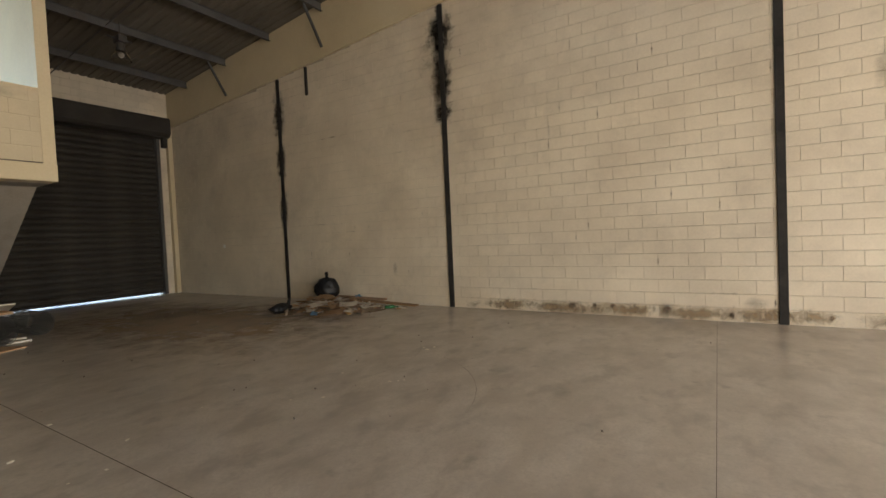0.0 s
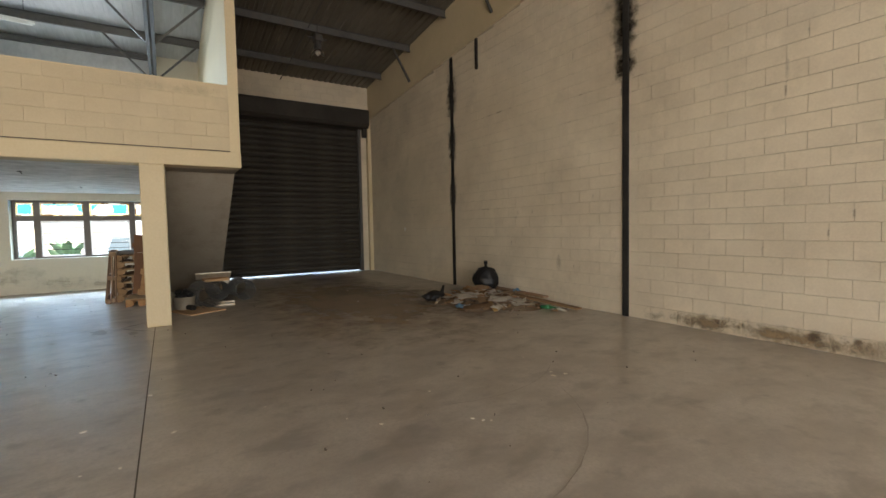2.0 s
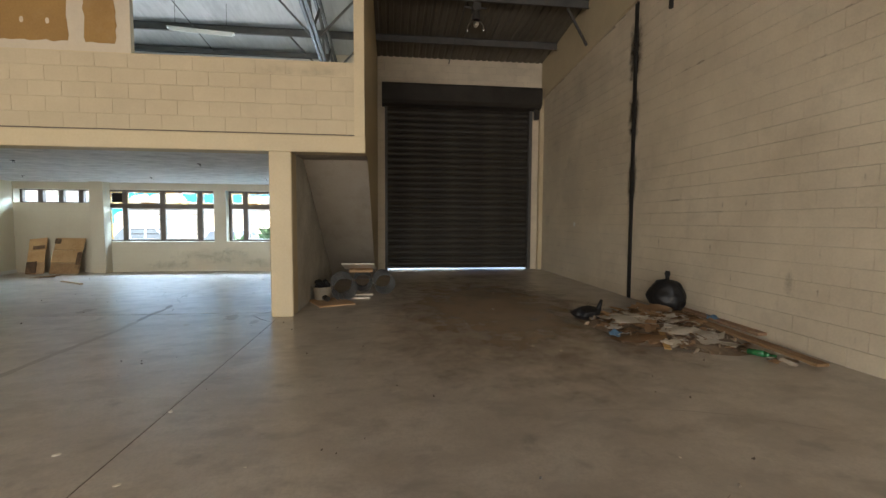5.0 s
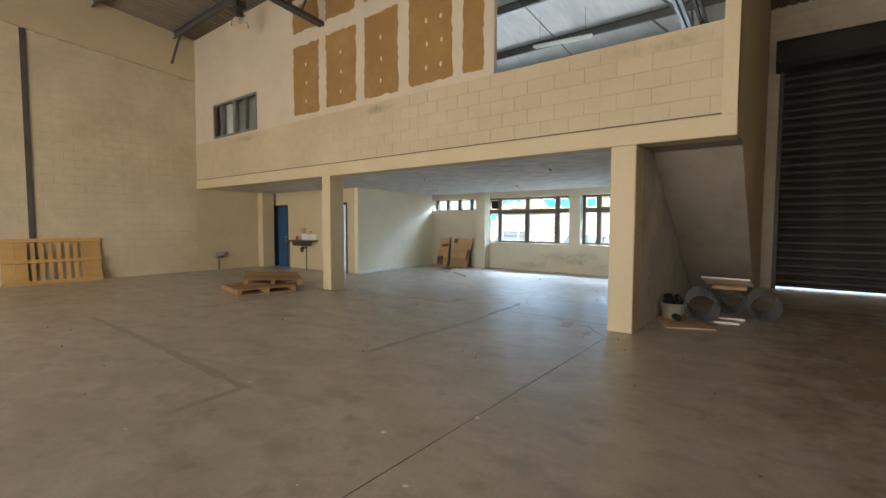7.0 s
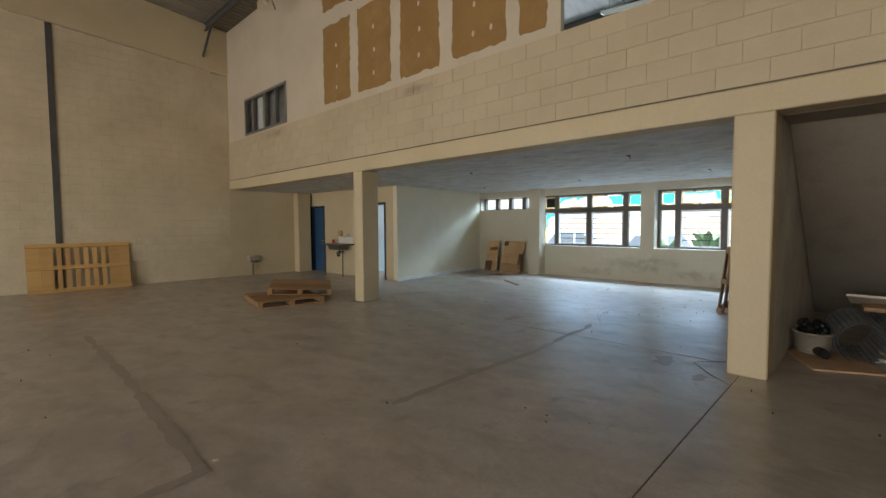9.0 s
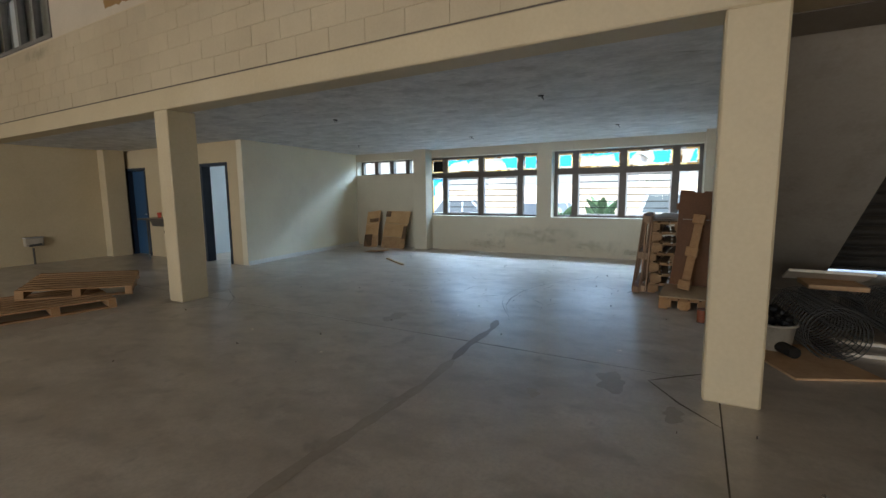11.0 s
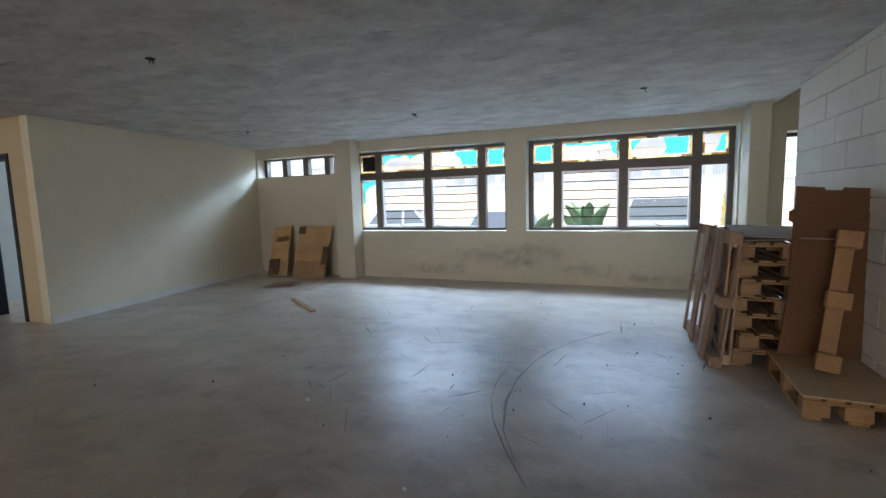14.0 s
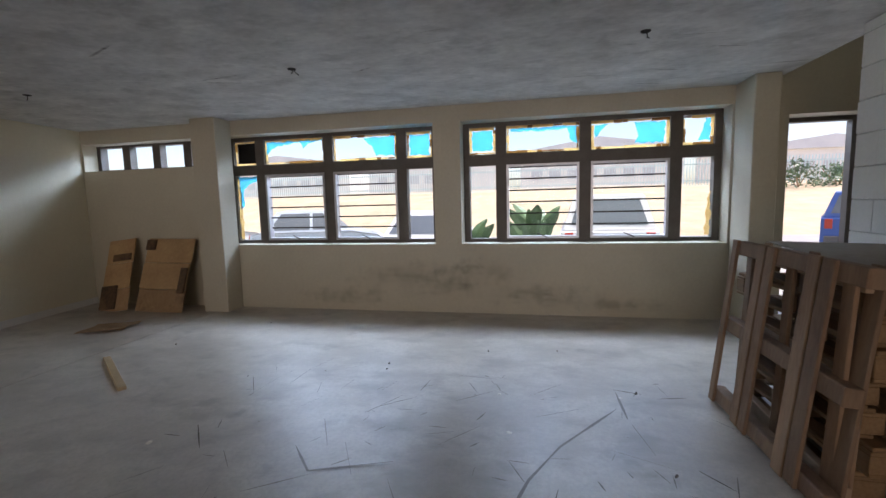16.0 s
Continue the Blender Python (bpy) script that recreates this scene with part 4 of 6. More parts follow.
for _ in range(26):
    row = rnd.randint(1, 20)
    sx, sz = rnd.uniform(-9, 3), 0.004 + 0.2096 * row
    stain(wall_north, (sx, ny - 0.003, sz - 0.03), (rnd.uniform(0.3, 1.0), 0, 0), (0, 0, 0.06), "dark_film", 6, rnd.uniform(0.4, 0.75))
# trowel lines and smudges on the slab underside
for _ in range(34):
    x, y, a = rnd.uniform(-14.8, -9.0), rnd.uniform(-6.5, 1.2), radians(rnd.gauss(90, 14))
    l_, w = rnd.uniform(0.25, 1.1), rnd.uniform(0.02, 0.06)
    stain(mezz, (x, y, SOFFIT - 0.003), (l_ * math.cos(a), l_ * math.sin(a), 0), (-w * math.sin(a), w * math.cos(a), 0), "grime_film" if rnd.random() < 0.6 else "dark_film", 6, rnd.uniform(0.6, 1.0))
# ---------------------------------------------------------------- street windows


def street_window(name, y0, y1, mirrored, seed, label):
    """Wide steel-framed window: fixed side lights, two louvred middle lights, four top lights."""
    w = structure(new(name), label, "window")
    xa, xb = BACK - 0.36, BACK - 0.25
    za, zb = WZ
    side, mid = 0.36, 0.93
    L = y1 - y0
    m0 = 0.075
    s = L - 2 * m0 - 3 * 0.135
    small, large = s * 0.138, s * 0.362
    edges, y = [], y0 + m0
    for k, wd in enumerate((small, large, large, small)):
        edges.append((y, y + wd))
        y += wd + 0.135
    rail0, rail1 = za + 0.985, za + 1.125
    spans = [(xa, xb, y0, y1, za, za + 0.055), (xa, xb, y0, y1, zb - 0.05, zb), (xa, xb, y0, y1, rail0, rail1)]
    cuts = [y0] + [v for e in edges for v in e] + [y1]
    for q in range(0, len(cuts), 2):
        for lo, hi in ((za + 0.055, rail0), (rail1, zb - 0.05)):
            spans.append((xa, xb, cuts[q], cuts[q + 1], lo, hi))
    boxes("frame", spans, "frame_brown", w)
    boxes("sill", [(xb, BACK + 0.012, y0 + 0.002, y1 - 0.002, za + 0.001, za + 0.012)], "white_wall", w)
    xg = xa + 0.05
    rnd = random.Random(seed)
    for k, (a, b) in enumerate(edges):
        p = boxes("pane", [(xg, xg + 0.005, a, b, rail1, zb - 0.05)], "glass", w)
        p.visible_shadow = False
        lo, hi = rail1, zb - 0.05
        t = 0.036
        for (ya, yb, z_a, z_b) in ((a, b, lo, lo + t), (a, b, hi - t, hi), (a, a + t, lo + t, hi - t), (b - t, b, lo + t, hi - t)):
            level = yb - ya > z_b - z_a
            lo_, hi_ = (ya, yb) if level else (z_a, z_b)
            while hi_ - lo_ > 0.02:      # strips of tape of uneven age, end to end
                cut = min(hi_, lo_ + rnd.choice((0.06, 0.1, 0.16, 0.26)))
                inset = rnd.choice((0.0, 0.0, 0.008))
                span = (lo_, cut - 0.002, z_a + inset, z_b - inset) if level else (ya + inset, yb - inset, lo_, cut - 0.002)
                ragged("tape", *span, xg + 0.012, "tape_dark" if rnd.random() < 0.38 else "tape", w, seed + k * 7 + int(lo_ * 50), 0.003, 0.05)
                lo_ = cut
        if k in (1, 2):
            # aluminium louvre light
            bars = [(xa + 0.02, xb + 0.012, a, b, za + 0.055, za + 0.085), (xa + 0.02, xb + 0.012, a, b, rail0 - 0.03, rail0),
                    (xa + 0.02, xb + 0.012, a, a + 0.028, za + 0.085, rail0 - 0.03), (xa + 0.02, xb + 0.012, b - 0.028, b, za + 0.085, rail0 - 0.03)]
            boxes("louvre_frame", bars, "alu", w)
            n = 6
            hgt = (rail0 - 0.03 - za - 0.085) / n
            for q in range(n):
                bm = bmesh.new()
                zc = za + 0.085 + hgt * q
                add_box(bm, xg, xg + 0.005, a + 0.03, b - 0.03, zc + 0.004, zc + hgt - 0.002)
                lv = mesh_ob("louvre", bm, "glass", w)
                lv.visible_shadow = False
                boxes("louvre_edge", [(xg + 0.006, xg + 0.016, a + 0.03, b - 0.03, zc + hgt - 0.012, zc + hgt + 0.006)], "pipe_black", w)
            bm = bmesh.new()
            add_beam(bm, (xb + 0.02, (a + b) / 2 - 0.06, za + 0.12), (xb + 0.05, (a + b) / 2 + 0.06, za + 0.07), 0.012, 0.012)
            mesh_ob("lever", bm, "steel", w)
        else:
            p = boxes("pane", [(xg, xg + 0.005, a, b, za + 0.055, rail0)], "glass", w)
            p.visible_shadow = False
    return w, edges, rail0, rail1, xg


wa, ea, r0, r1, xg = street_window("window_1", W1[0], W1[1], False, 60, "brown-framed window with louvres and peeling blue film")
wb, eb, r0, r1, xg = street_window("window_2", W2[0], W2[1], True, 90, "brown-framed window with louvres and peeling blue film")
xf = xg + 0.02
zt = WZ[1] - 0.05


def torn(name, pts, mat, parent, seed, amp=0.012):
    """Film left on a pane, torn along its edge."""
    rnd = random.Random(seed)
    bm = bmesh.new()
    vs = []
    for (ya, za), (yb, zb) in zip(pts, pts[1:] + pts[:1]):
        k = max(2, int(math.hypot(yb - ya, zb - za) / 0.04))
        vs += [bm.verts.new((xf, ya + (yb - ya) * i / k + rnd.uniform(-amp, amp), za + (zb - za) * i / k + rnd.uniform(-amp, amp))) for i in range(k)]
    bm.faces.new(vs)
    return mesh_ob(name, bm, mat, parent)


a, b = ea[0]
boxes("black_card", [(xf, xf + 0.004, a + 0.05, b - 0.02, r1 + 0.03, zt - 0.03)], "black_card", wa)
torn("film", [(a + 0.03, r0 - 0.02), (a + 0.03, WZ[0] + 0.5), (a + 0.1, WZ[0] + 0.55), (a + 0.09, r0 - 0.2), (a + 0.2, r0 - 0.12), (b - 0.03, r0 - 0.08), (b - 0.03, r0 - 0.02)], "film_blue", wa, 1)
torn("tape", [(a, WZ[0] + 0.07), (a + 0.05, WZ[0] + 0.07), (a + 0.06, WZ[0] + 0.4), (a + 0.03, r0 - 0.05), (a, r0 - 0.05)], "tape", wa, 2)
a, b = ea[1]
torn("film", [(a + 0.03, zt - 0.03), (a + 0.03, zt - 0.2), (a + 0.1, zt - 0.12), (a + 0.3, zt - 0.07), (a + 0.55, zt - 0.06), (a + 0.6, zt - 0.13), (a + 0.66, zt - 0.07), (b - 0.05, zt - 0.05), (b - 0.03, zt - 0.03)], "film_blue", wa, 3)
a, b = ea[2]
torn("film", [(a + 0.45, zt - 0.04), (a + 0.55, zt - 0.16), (a + 0.62, r1 + 0.06), (b - 0.04, r1 + 0.05), (b - 0.04, zt - 0.04)], "film_blue", wa, 4)
a, b = ea[3]
torn("film", [(a + 0.04, zt - 0.04), (a + 0.04, r1 + 0.04), (b - 0.04, r1 + 0.04), (b - 0.04, zt - 0.04)], "film_blue", wa, 5)
a, b = eb[0]
torn("film", [(a + 0.04, zt - 0.05), (a + 0.04, r1 + 0.05), (b - 0.04, r1 + 0.05), (b - 0.04, zt - 0.05)], "film_blue", wb, 6)
a, b = eb[1]
torn("film", [(a + 0.05, zt - 0.04), (a + 0.06, zt - 0.07), (a + 0.5, zt - 0.08), (b - 0.14, zt - 0.06), (b - 0.1, r1 + 0.12), (b - 0.03, r1 + 0.1), (b - 0.03, zt - 0.04)], "film_blue", wb, 7)
a, b = eb[2]
torn("film", [(a + 0.5, zt - 0.05), (a + 0.54, zt - 0.16), (a + 0.5, r1 + 0.06), (b - 0.06, r1 + 0.05), (b - 0.05, zt - 0.05)], "film_blue", wb, 8)
torn("film", [(a + 0.05, zt - 0.05), (a + 0.05, r1 + 0.1), (a + 0.1, zt - 0.12), (a + 0.2, zt - 0.05)], "film_blue", wb, 9)
a, b = eb[3]
torn("film", [(b - 0.17, r1 + 0.05), (b - 0.1, zt - 0.1), (b - 0.1, zt - 0.04), (b - 0.04, zt - 0.04), (b - 0.04, r1 + 0.05)], "film_blue", wb, 10)
torn("tape", [(b - 0.07, WZ[0] + 0.08), (b - 0.01, WZ[0] + 0.08), (b - 0.01, WZ[0] + 0.6), (b - 0.05, WZ[0] + 0.5)], "tape", wb, 11)

hw = structure(new("window_4"), "small brown-framed high strip window", "window")
hs = [(BACK - 0.34, BACK - 0.22, HW[0], HW[1], HZ[0], HZ[0] + 0.03), (BACK - 0.34, BACK - 0.22, HW[0], HW[1], HZ[1] - 0.03, HZ[1])]
for k in range(5):
    yc = HW[0] + (HW[1] - HW[0]) * k / 4
    hs.append((BACK - 0.34, BACK - 0.22, max(HW[0], yc - 0.065), min(HW[1], yc + 0.065), HZ[0] + 0.03, HZ[1] - 0.03))
boxes("frame", hs, "frame_brown", hw)
p = boxes("pane", [(BACK - 0.3, BACK - 0.295, HW[0], HW[1], HZ[0] + 0.03, HZ[1] - 0.03)], "glass", hw)
p.visible_shadow = False

# street door beside the stair, standing open
door_2 = structure(new("door_2"), "open white-framed street door at the stair foot", "door")
boxes("frame", [(BACK - 0.4, BACK - 0.3, ED[0], ED[0] + 0.05, 0, ED[2]), (BACK - 0.4, BACK - 0.3, ED[1] - 0.05, ED[1], 0, ED[2]), (BACK - 0.4, BACK - 0.3, ED[0] + 0.05, ED[1] - 0.05, ED[2] - 0.05, ED[2])], "frame_brown", door_2)
boxes("leaf", [(BACK - 1.1, BACK - 0.4, ED[0] + 0.01, ED[0] + 0.05, 0.01, ED[2] - 0.06)], "white_plastic", door_2)
bm = bmesh.new()
add_tube(bm, (BACK - 1.0, ED[0] + 0.05, 1.02), (BACK - 1.0, ED[0] + 0.1, 1.02), 0.012)
add_tube(bm, (BACK - 1.0, ED[0] + 0.1, 1.02), (BACK - 0.88, ED[0] + 0.1, 1.02), 0.01)
mesh_ob("handle", bm, "chrome", door_2)

# washroom doors
door_3 = structure(new("door_3"), "dark blue door frame with the door open inwards", "door")
boxes("frame", [(-11.18, -10.985, D1[0], D1[0] + 0.07, 0, D1[2]), (-11.18, -10.985, D1[1] - 0.06, D1[1], 0, D1[2]), (-11.18, -10.985, D1[0] + 0.07, D1[1] - 0.06, D1[2] - 0.06, D1[2])], "dark_frame", door_3)
boxes("leaf", [(-12.0, -11.18, D1[1] - 0.10, D1[1] - 0.06, 0.01, D1[2] - 0.07)], "dark_frame", door_3)
door_4 = structure(new("door_4"), "blue painted washroom door standing ajar", "door")
boxes("frame", [(-11.18, -10.985, D2[0], D2[0] + 0.07, 0, D2[2]), (-11.18, -10.985, D2[1] - 0.05, D2[1], 0, D2[2]), (-11.18, -10.985, D2[0] + 0.07, D2[1] - 0.05, D2[2] - 0.06, D2[2])], "dark_frame", door_4)
boxes("leaf", [(-11.13, -11.09, D2[0] + 0.08, D2[1] - 0.06, 0.01, D2[2] - 0.07)], "blue_door", door_4, 0.003)
bm = bmesh.new()
add_tube(bm, (-11.09, D2[1] - 0.14, 1.02), (-11.03, D2[1] - 0.14, 1.02), 0.012)
add_tube(bm, (-11.03, D2[1] - 0.14, 1.02), (-11.03, D2[1] - 0.26, 1.02), 0.01)
mesh_ob("handle", bm, "chrome", door_4)

# ---------------------------------------------------------------- pallets
def board(parent, x0, x1, y0, y1, z0, z1, mat, name="board", bevel=0.004):
    return boxes(name, [(x0, x1, y0, y1, z0, z1)], mat, parent, bevel)


def pallet(m, length, width, mat, label, group="", decks=7, under=3, height=0.14, sheet=None, stringer=True, wide_ends=False):
    """Flat timber pallet: length along x, width along y, runners along y."""
    p = empty("pallet", m, label, "pallet", group)
    t = 0.02
    rnd = random.Random(int(length * 100 + decks))
    for k in range(3):
        xc = -length / 2 + 0.05 + (length - 0.1) * k / 2
        if stringer:
            board(p, xc - 0.045, xc + 0.045, -width / 2, width / 2, t, height - t, mat, "runner")
        else:
            for yc in (-width / 2 + 0.07, 0, width / 2 - 0.07):
                board(p, xc - 0.05, xc + 0.05, yc - 0.07, yc + 0.07, t, height - t - 0.018, mat, "block")
            board(p, xc - 0.05, xc + 0.05, -width / 2, width / 2, height - t - 0.018, height - t, mat, "crosspiece")
    for k in range(decks):
        wd = 0.095 if not (wide_ends and k in (0, decks - 1)) else 0.3
        yc = -width / 2 + wd / 2 + (width - wd) * k / (decks - 1) + rnd.uniform(-0.008, 0.008)
        board(p, -length / 2 + rnd.uniform(0, 0.01), length / 2 - rnd.uniform(0, 0.01), yc - wd / 2, yc + wd / 2, height - t, height, mat)
    for k in range(under):
        yc = -width / 2 + 0.05 + (width - 0.1) * k / (under - 1)
        board(p, -length / 2, length / 2, yc - 0.05, yc + 0.05, 0, t, mat)
    if sheet:
        board(p, -length / 2 - 0.01, length / 2 + 0.01, -width / 2 - 0.01, width / 2 + 0.01, height + 0.001, height + 0.014, sheet, "plywood_sheet")
    return p


# stack beside the block wall
stack = pallet(pose(-12.55, 1.16, 0, 0, 0, 0), 1.18, 0.78, "pallet", "weathered timber pallet in a stack by the block wall", "stacked pallets", 6, 3, 0.145, stringer=False)
for k in range(1, 7):
    copy_thing(stack, pose(-12.55 + 0.03 * math.sin(k * 2.1), 1.16 + 0.02 * math.sin(k * 3.3), 0.147 * k, 0, 0, 3.8 * math.sin(k * 1.7)))
top_sheet = empty("sheet", pose(-12.53, 1.14, 1.046, 1.2, 0, 5), "thin warped grey board lying on the pallet stack", "board")
boxes("board", [(-0.62, 0.55, -0.4, 0.38, 0.0, 0.008)], "board_grey", top_sheet, 0.003)
second_sheet = empty("sheet", pose(-12.48, 1.2, 1.075, -1.5, 1.0, -6), "thin warped brown board lying on the pallet stack", "board")
boxes("board", [(-0.6, 0.58, -0.38, 0.35, 0.0, 0.008)], "board_grey", second_sheet, 0.003)

flat = pallet(pose(-11.5, 1.27, 0, 0, 0, -2), 0.9, 0.56, "pallet_orange", "low pallet topped with a pale plywood sheet", "", 5, 3, 0.145, "ply", stringer=False)

sheet_up = empty("hardboard_sheet", pose(-11.87, 1.36, 0.165, 0, -2.5, 0), "tall brown hardboard sheet leaning on the pallet stack", "board")
bm = bmesh.new()
pts = [(-0.31, 0), (0.22, 0), (0.225, 1.27), (0.06, 1.28), (0.05, 1.26), (-0.05, 1.265), (-0.06, 1.285), (-0.23, 1.30), (-0.235, 1.13), (-0.27, 1.11), (-0.27, 1.04), (-0.24, 1.02), (-0.25, 0.5)]
va, vb = [bm.verts.new((0, y, z)) for y, z in pts], [bm.verts.new((0.008, y, z)) for y, z in pts]
bm.faces.new(va)
bm.faces.new(vb[::-1])
for i in range(len(pts)):
    j = (i + 1) % len(pts)
    bm.faces.new((va[i], va[j], vb[j], vb[i]))
mesh_ob("sheet", bm, "board_brown", sheet_up)

runner = empty("pallet_runner", pose(-11.55, 1.24, 0.165, -7, -11, -8), "loose pallet runner plank with three blocks", "timber")
board(runner, -0.012, 0.012, -0.05, 0.05, 0, 1.0, "pallet_orange", "plank")
for zc in (0.06, 0.5, 0.93):
    board(runner, 0.013, 0.1, -0.07, 0.07, zc - 0.06, zc + 0.06, "pallet_orange", "block", 0.006)


def standing_pallet(m, width, height, mat, label, uprights, rails, group="", depth=0.115, back=None, rail_mat=None):
    """A pallet set up on its edge: boards upright, runners level."""
    p = empty("pallet", m, label, "pallet", group)
    for zc in rails:
        board(p, -width / 2, width / 2, 0.02, depth - 0.02, zc - 0.045, zc + 0.045, rail_mat or mat, "runner", 0.005)
    rnd = random.Random(len(uprights))
    for u, w in uprights:
        board(p, u - w / 2, u + w / 2, 0, 0.02, rnd.uniform(0, 0.012), height - rnd.uniform(0, 0.012), mat)
    for u, w in (back or uprights):
        board(p, u - w / 2, u + w / 2, depth - 0.02, depth, rnd.uniform(0, 0.012), height - rnd.uniform(0, 0.012), mat)
    return p


standing_pallet(pose(-12.42, 0.54, 0, -6, 0, 1.5), 1.2, 1.14, "pallet_red", "weathered red-brown pallet standing on edge against the stack", [(-0.56, 0.07), (-0.22, 0.085), (-0.12, 0.085), (0.27, 0.095), (0.38, 0.095)], (0.06, 0.56, 1.08), "leaning pallets",
                0.12, [(-0.37, 0.06), (0.08, 0.07), (0.53, 0.10)], rail_mat="pallet_red")
standing_pallet(pose(-12.47, 0.675, 0, -2.5, 0, -1.0), 1.15, 1.1, "pallet_red", "weathered red-brown pallet standing on edge against the stack", [(-0.5, 0.08), (0.0, 0.08), (0.5, 0.09)], (0.06, 0.54, 1.04), "leaning pallets", 0.09, rail_mat="pallet_pale")

# long yellow pallet against the south wall
standing_pallet(pose(-4.9, SOUTH + 0.30, 0, 0, 0, 180) @ pose(0, 0, 0, -9, 0, 0), 1.96, 1.15, "pallet_new", "long yellow pine pallet leaning on the wall", [], (0.05, 0.58, 1.1), "", 0.12,
                [(-0.86, 0.24), (-0.62, 0.23), (-0.40, 0.085), (-0.24, 0.09), (-0.07, 0.09), (0.1, 0.09), (0.27, 0.09), (0.44, 0.085), (0.66, 0.23), (0.87, 0.2)])

# two flat pallets, one askew on the other
pallet(pose(-7.42, -6.05, 0, 0, 0, 168), 1.25, 1.25, "pallet_orange", "weathered timber pallet lying on the floor", "floor pallets", 8, 3, 0.13)
pallet(pose(-8.0, -6.42, 0.135, 1.5, 3.0, 150), 1.25, 1.3, "pallet_orange", "weathered timber pallet lying askew on another", "floor pallets", 8, 3, 0.13)

# ---------------------------------------------------------------- boards in the corner
def plank_panel(m, w, h, label, cleats):
    """Old crate side: stained level boards with worn corners and a few dark cleats left on them."""
    p = empty("leaning_board", m, label, "board", "corner boards")
    for k, (lo, hi, s) in enumerate(((0.0, 0.30, 0.025), (0.305, 0.66, -0.01), (0.665, 1.0, 0.015))):
        board(p, -0.02, 0.0, -w / 2 + abs(s), w / 2 + s * 0.6, h * lo, h * hi, "corner_low" if k == 0 else "corner_wood", "plank", 0.008)
    for y, z, cw, ch in cleats:
        board(p, 0.0005, 0.028, y - cw / 2, y + cw / 2, z - ch / 2, z + ch / 2, "corner_dark", "cleat", 0.008)
    board(p, -0.06, -0.0205, -w / 2 + 0.03, w / 2 - 0.03, 0.08, 0.18, "corner_dark", "batten")
    return p


plank_panel(pose(-14.70, -6.50, 0, 7, -22, 0), 0.46, 1.06, "narrow stained pine crate side leaning on the wall", ((0.06, 0.78, 0.30, 0.10), (-0.08, 0.2, 0.26, 0.34)))
plank_panel(pose(-14.74, -5.80, 0, -1, -20, 0), 0.78, 1.05, "wide stained pine crate side leaning on the wall", ((-0.30, 0.95, 0.16, 0.15), (0.33, 0.45, 0.11, 0.36)))

scrap = empty("cardboard_scrap", pose(-13.97, -5.7, 0, 0, 0, 20), "flat bent piece of brown cardboard on the floor", "cardboard")
bm = bmesh.new()
k = 6
g = [[bm.verts.new((-0.22 + 0.44 * i / k, -0.26 + 0.52 * j / k + 0.03 * math.sin(i), 0.012 + 0.03 * math.sin(1.3 * i) ** 2 * (j / k))) for i in range(k + 1)] for j in range(k + 1)]
for j in range(k):
    for i in range(k):
        bm.faces.new((g[j][i], g[j][i + 1], g[j + 1][i + 1], g[j + 1][i]))
r = bmesh.ops.solidify(bm, geom=bm.faces[:], thickness=0.005)
mesh_ob("sheet", bm, "cardboard", scrap)

stick = empty("batten", pose(-12.76, -4.28, 0, 0, 0, 54.5), "short pale timber batten lying on the floor", "timber")
board(stick, -0.5, 0.5, -0.03, 0.03, 0, 0.03, "ply", "batten", 0.004)
tin = empty("tin_can", pose(-10.58, 1.44, 0), "rusty red and black tin can", "can")
bm = bmesh.new()
bmesh.ops.create_cone(bm, cap_ends=True, segments=20, radius1=0.05, radius2=0.05, depth=0.15, matrix=Matrix.Translation((0, 0, 0.075)))
mesh_ob("body", bm, "rust", tin)
for zc in (0.005, 0.15):
    bm = bmesh.new()
    bmesh.ops.create_cone(bm, cap_ends=False, segments=20, radius1=0.053, radius2=0.053, depth=0.01, matrix=Matrix.Translation((0, 0, zc)))
    mesh_ob("rim", bm, "steel", tin)

# ---------------------------------------------------------------- sink
sink = empty("sink_counter", pose(-11.0, -9.2, 0), "dark worn counter with a hung sink and exposed trap", "sink")
boxes("counter", [(0.0, 0.5, -0.72, 0.52, 0.92, 0.96)], "sink_dark", sink, 0.006)
bm = bmesh.new()
prof = [(0.06, 0.92), (0.44, 0.92), (0.38, 0.78), (0.12, 0.78)]
rows = [[bm.verts.new((px, y, pz)) for px, pz in prof] for y in (-0.3, 0.3)]
for i in range(4):
    bm.faces.new((rows[0][i], rows[1][i], rows[1][(i + 1) % 4], rows[0][(i + 1) % 4]))
bm.faces.new(rows[0])
bm.faces.new(rows[1])
mesh_ob("bowl", bm, "sink_dark", sink)
bm = bmesh.new()
trap = [(0.25, 0.05, 0.78), (0.25, 0.05, 0.62), (0.25, 0.0, 0.58), (0.25, -0.05, 0.62), (0.25, -0.06, 0.7), (0.02, -0.06, 0.7)]
for a, b in zip(trap[:-1], trap[1:]):
    add_tube(bm, a, b, 0.024, 10)
mesh_ob("trap", bm, "pipe_black", sink)
bm = bmesh.new()
add_tube(bm, (0.42, -0.45, 0), (0.42, -0.45, 0.92), 0.016, 8)
add_tube(bm, (0.42, 0.48, 0), (0.42, 0.48, 0.92), 0.016, 8)
mesh_ob("leg", bm, "steel", sink)
boxes("splashback", [(0.002, 0.012, -0.35, 0.45, 0.965, 1.16)], "white_plastic", sink)
tap = empty("tap", pose(-10.985, -8.95, 1.2), "plated wall tap above the sink", "tap")
bm = bmesh.new()
add_tube(bm, (0, 0, 0), (0.1, 0, 0.0), 0.014)
add_tube(bm, (0.1, 0, 0.0), (0.17, 0, -0.05), 0.012)
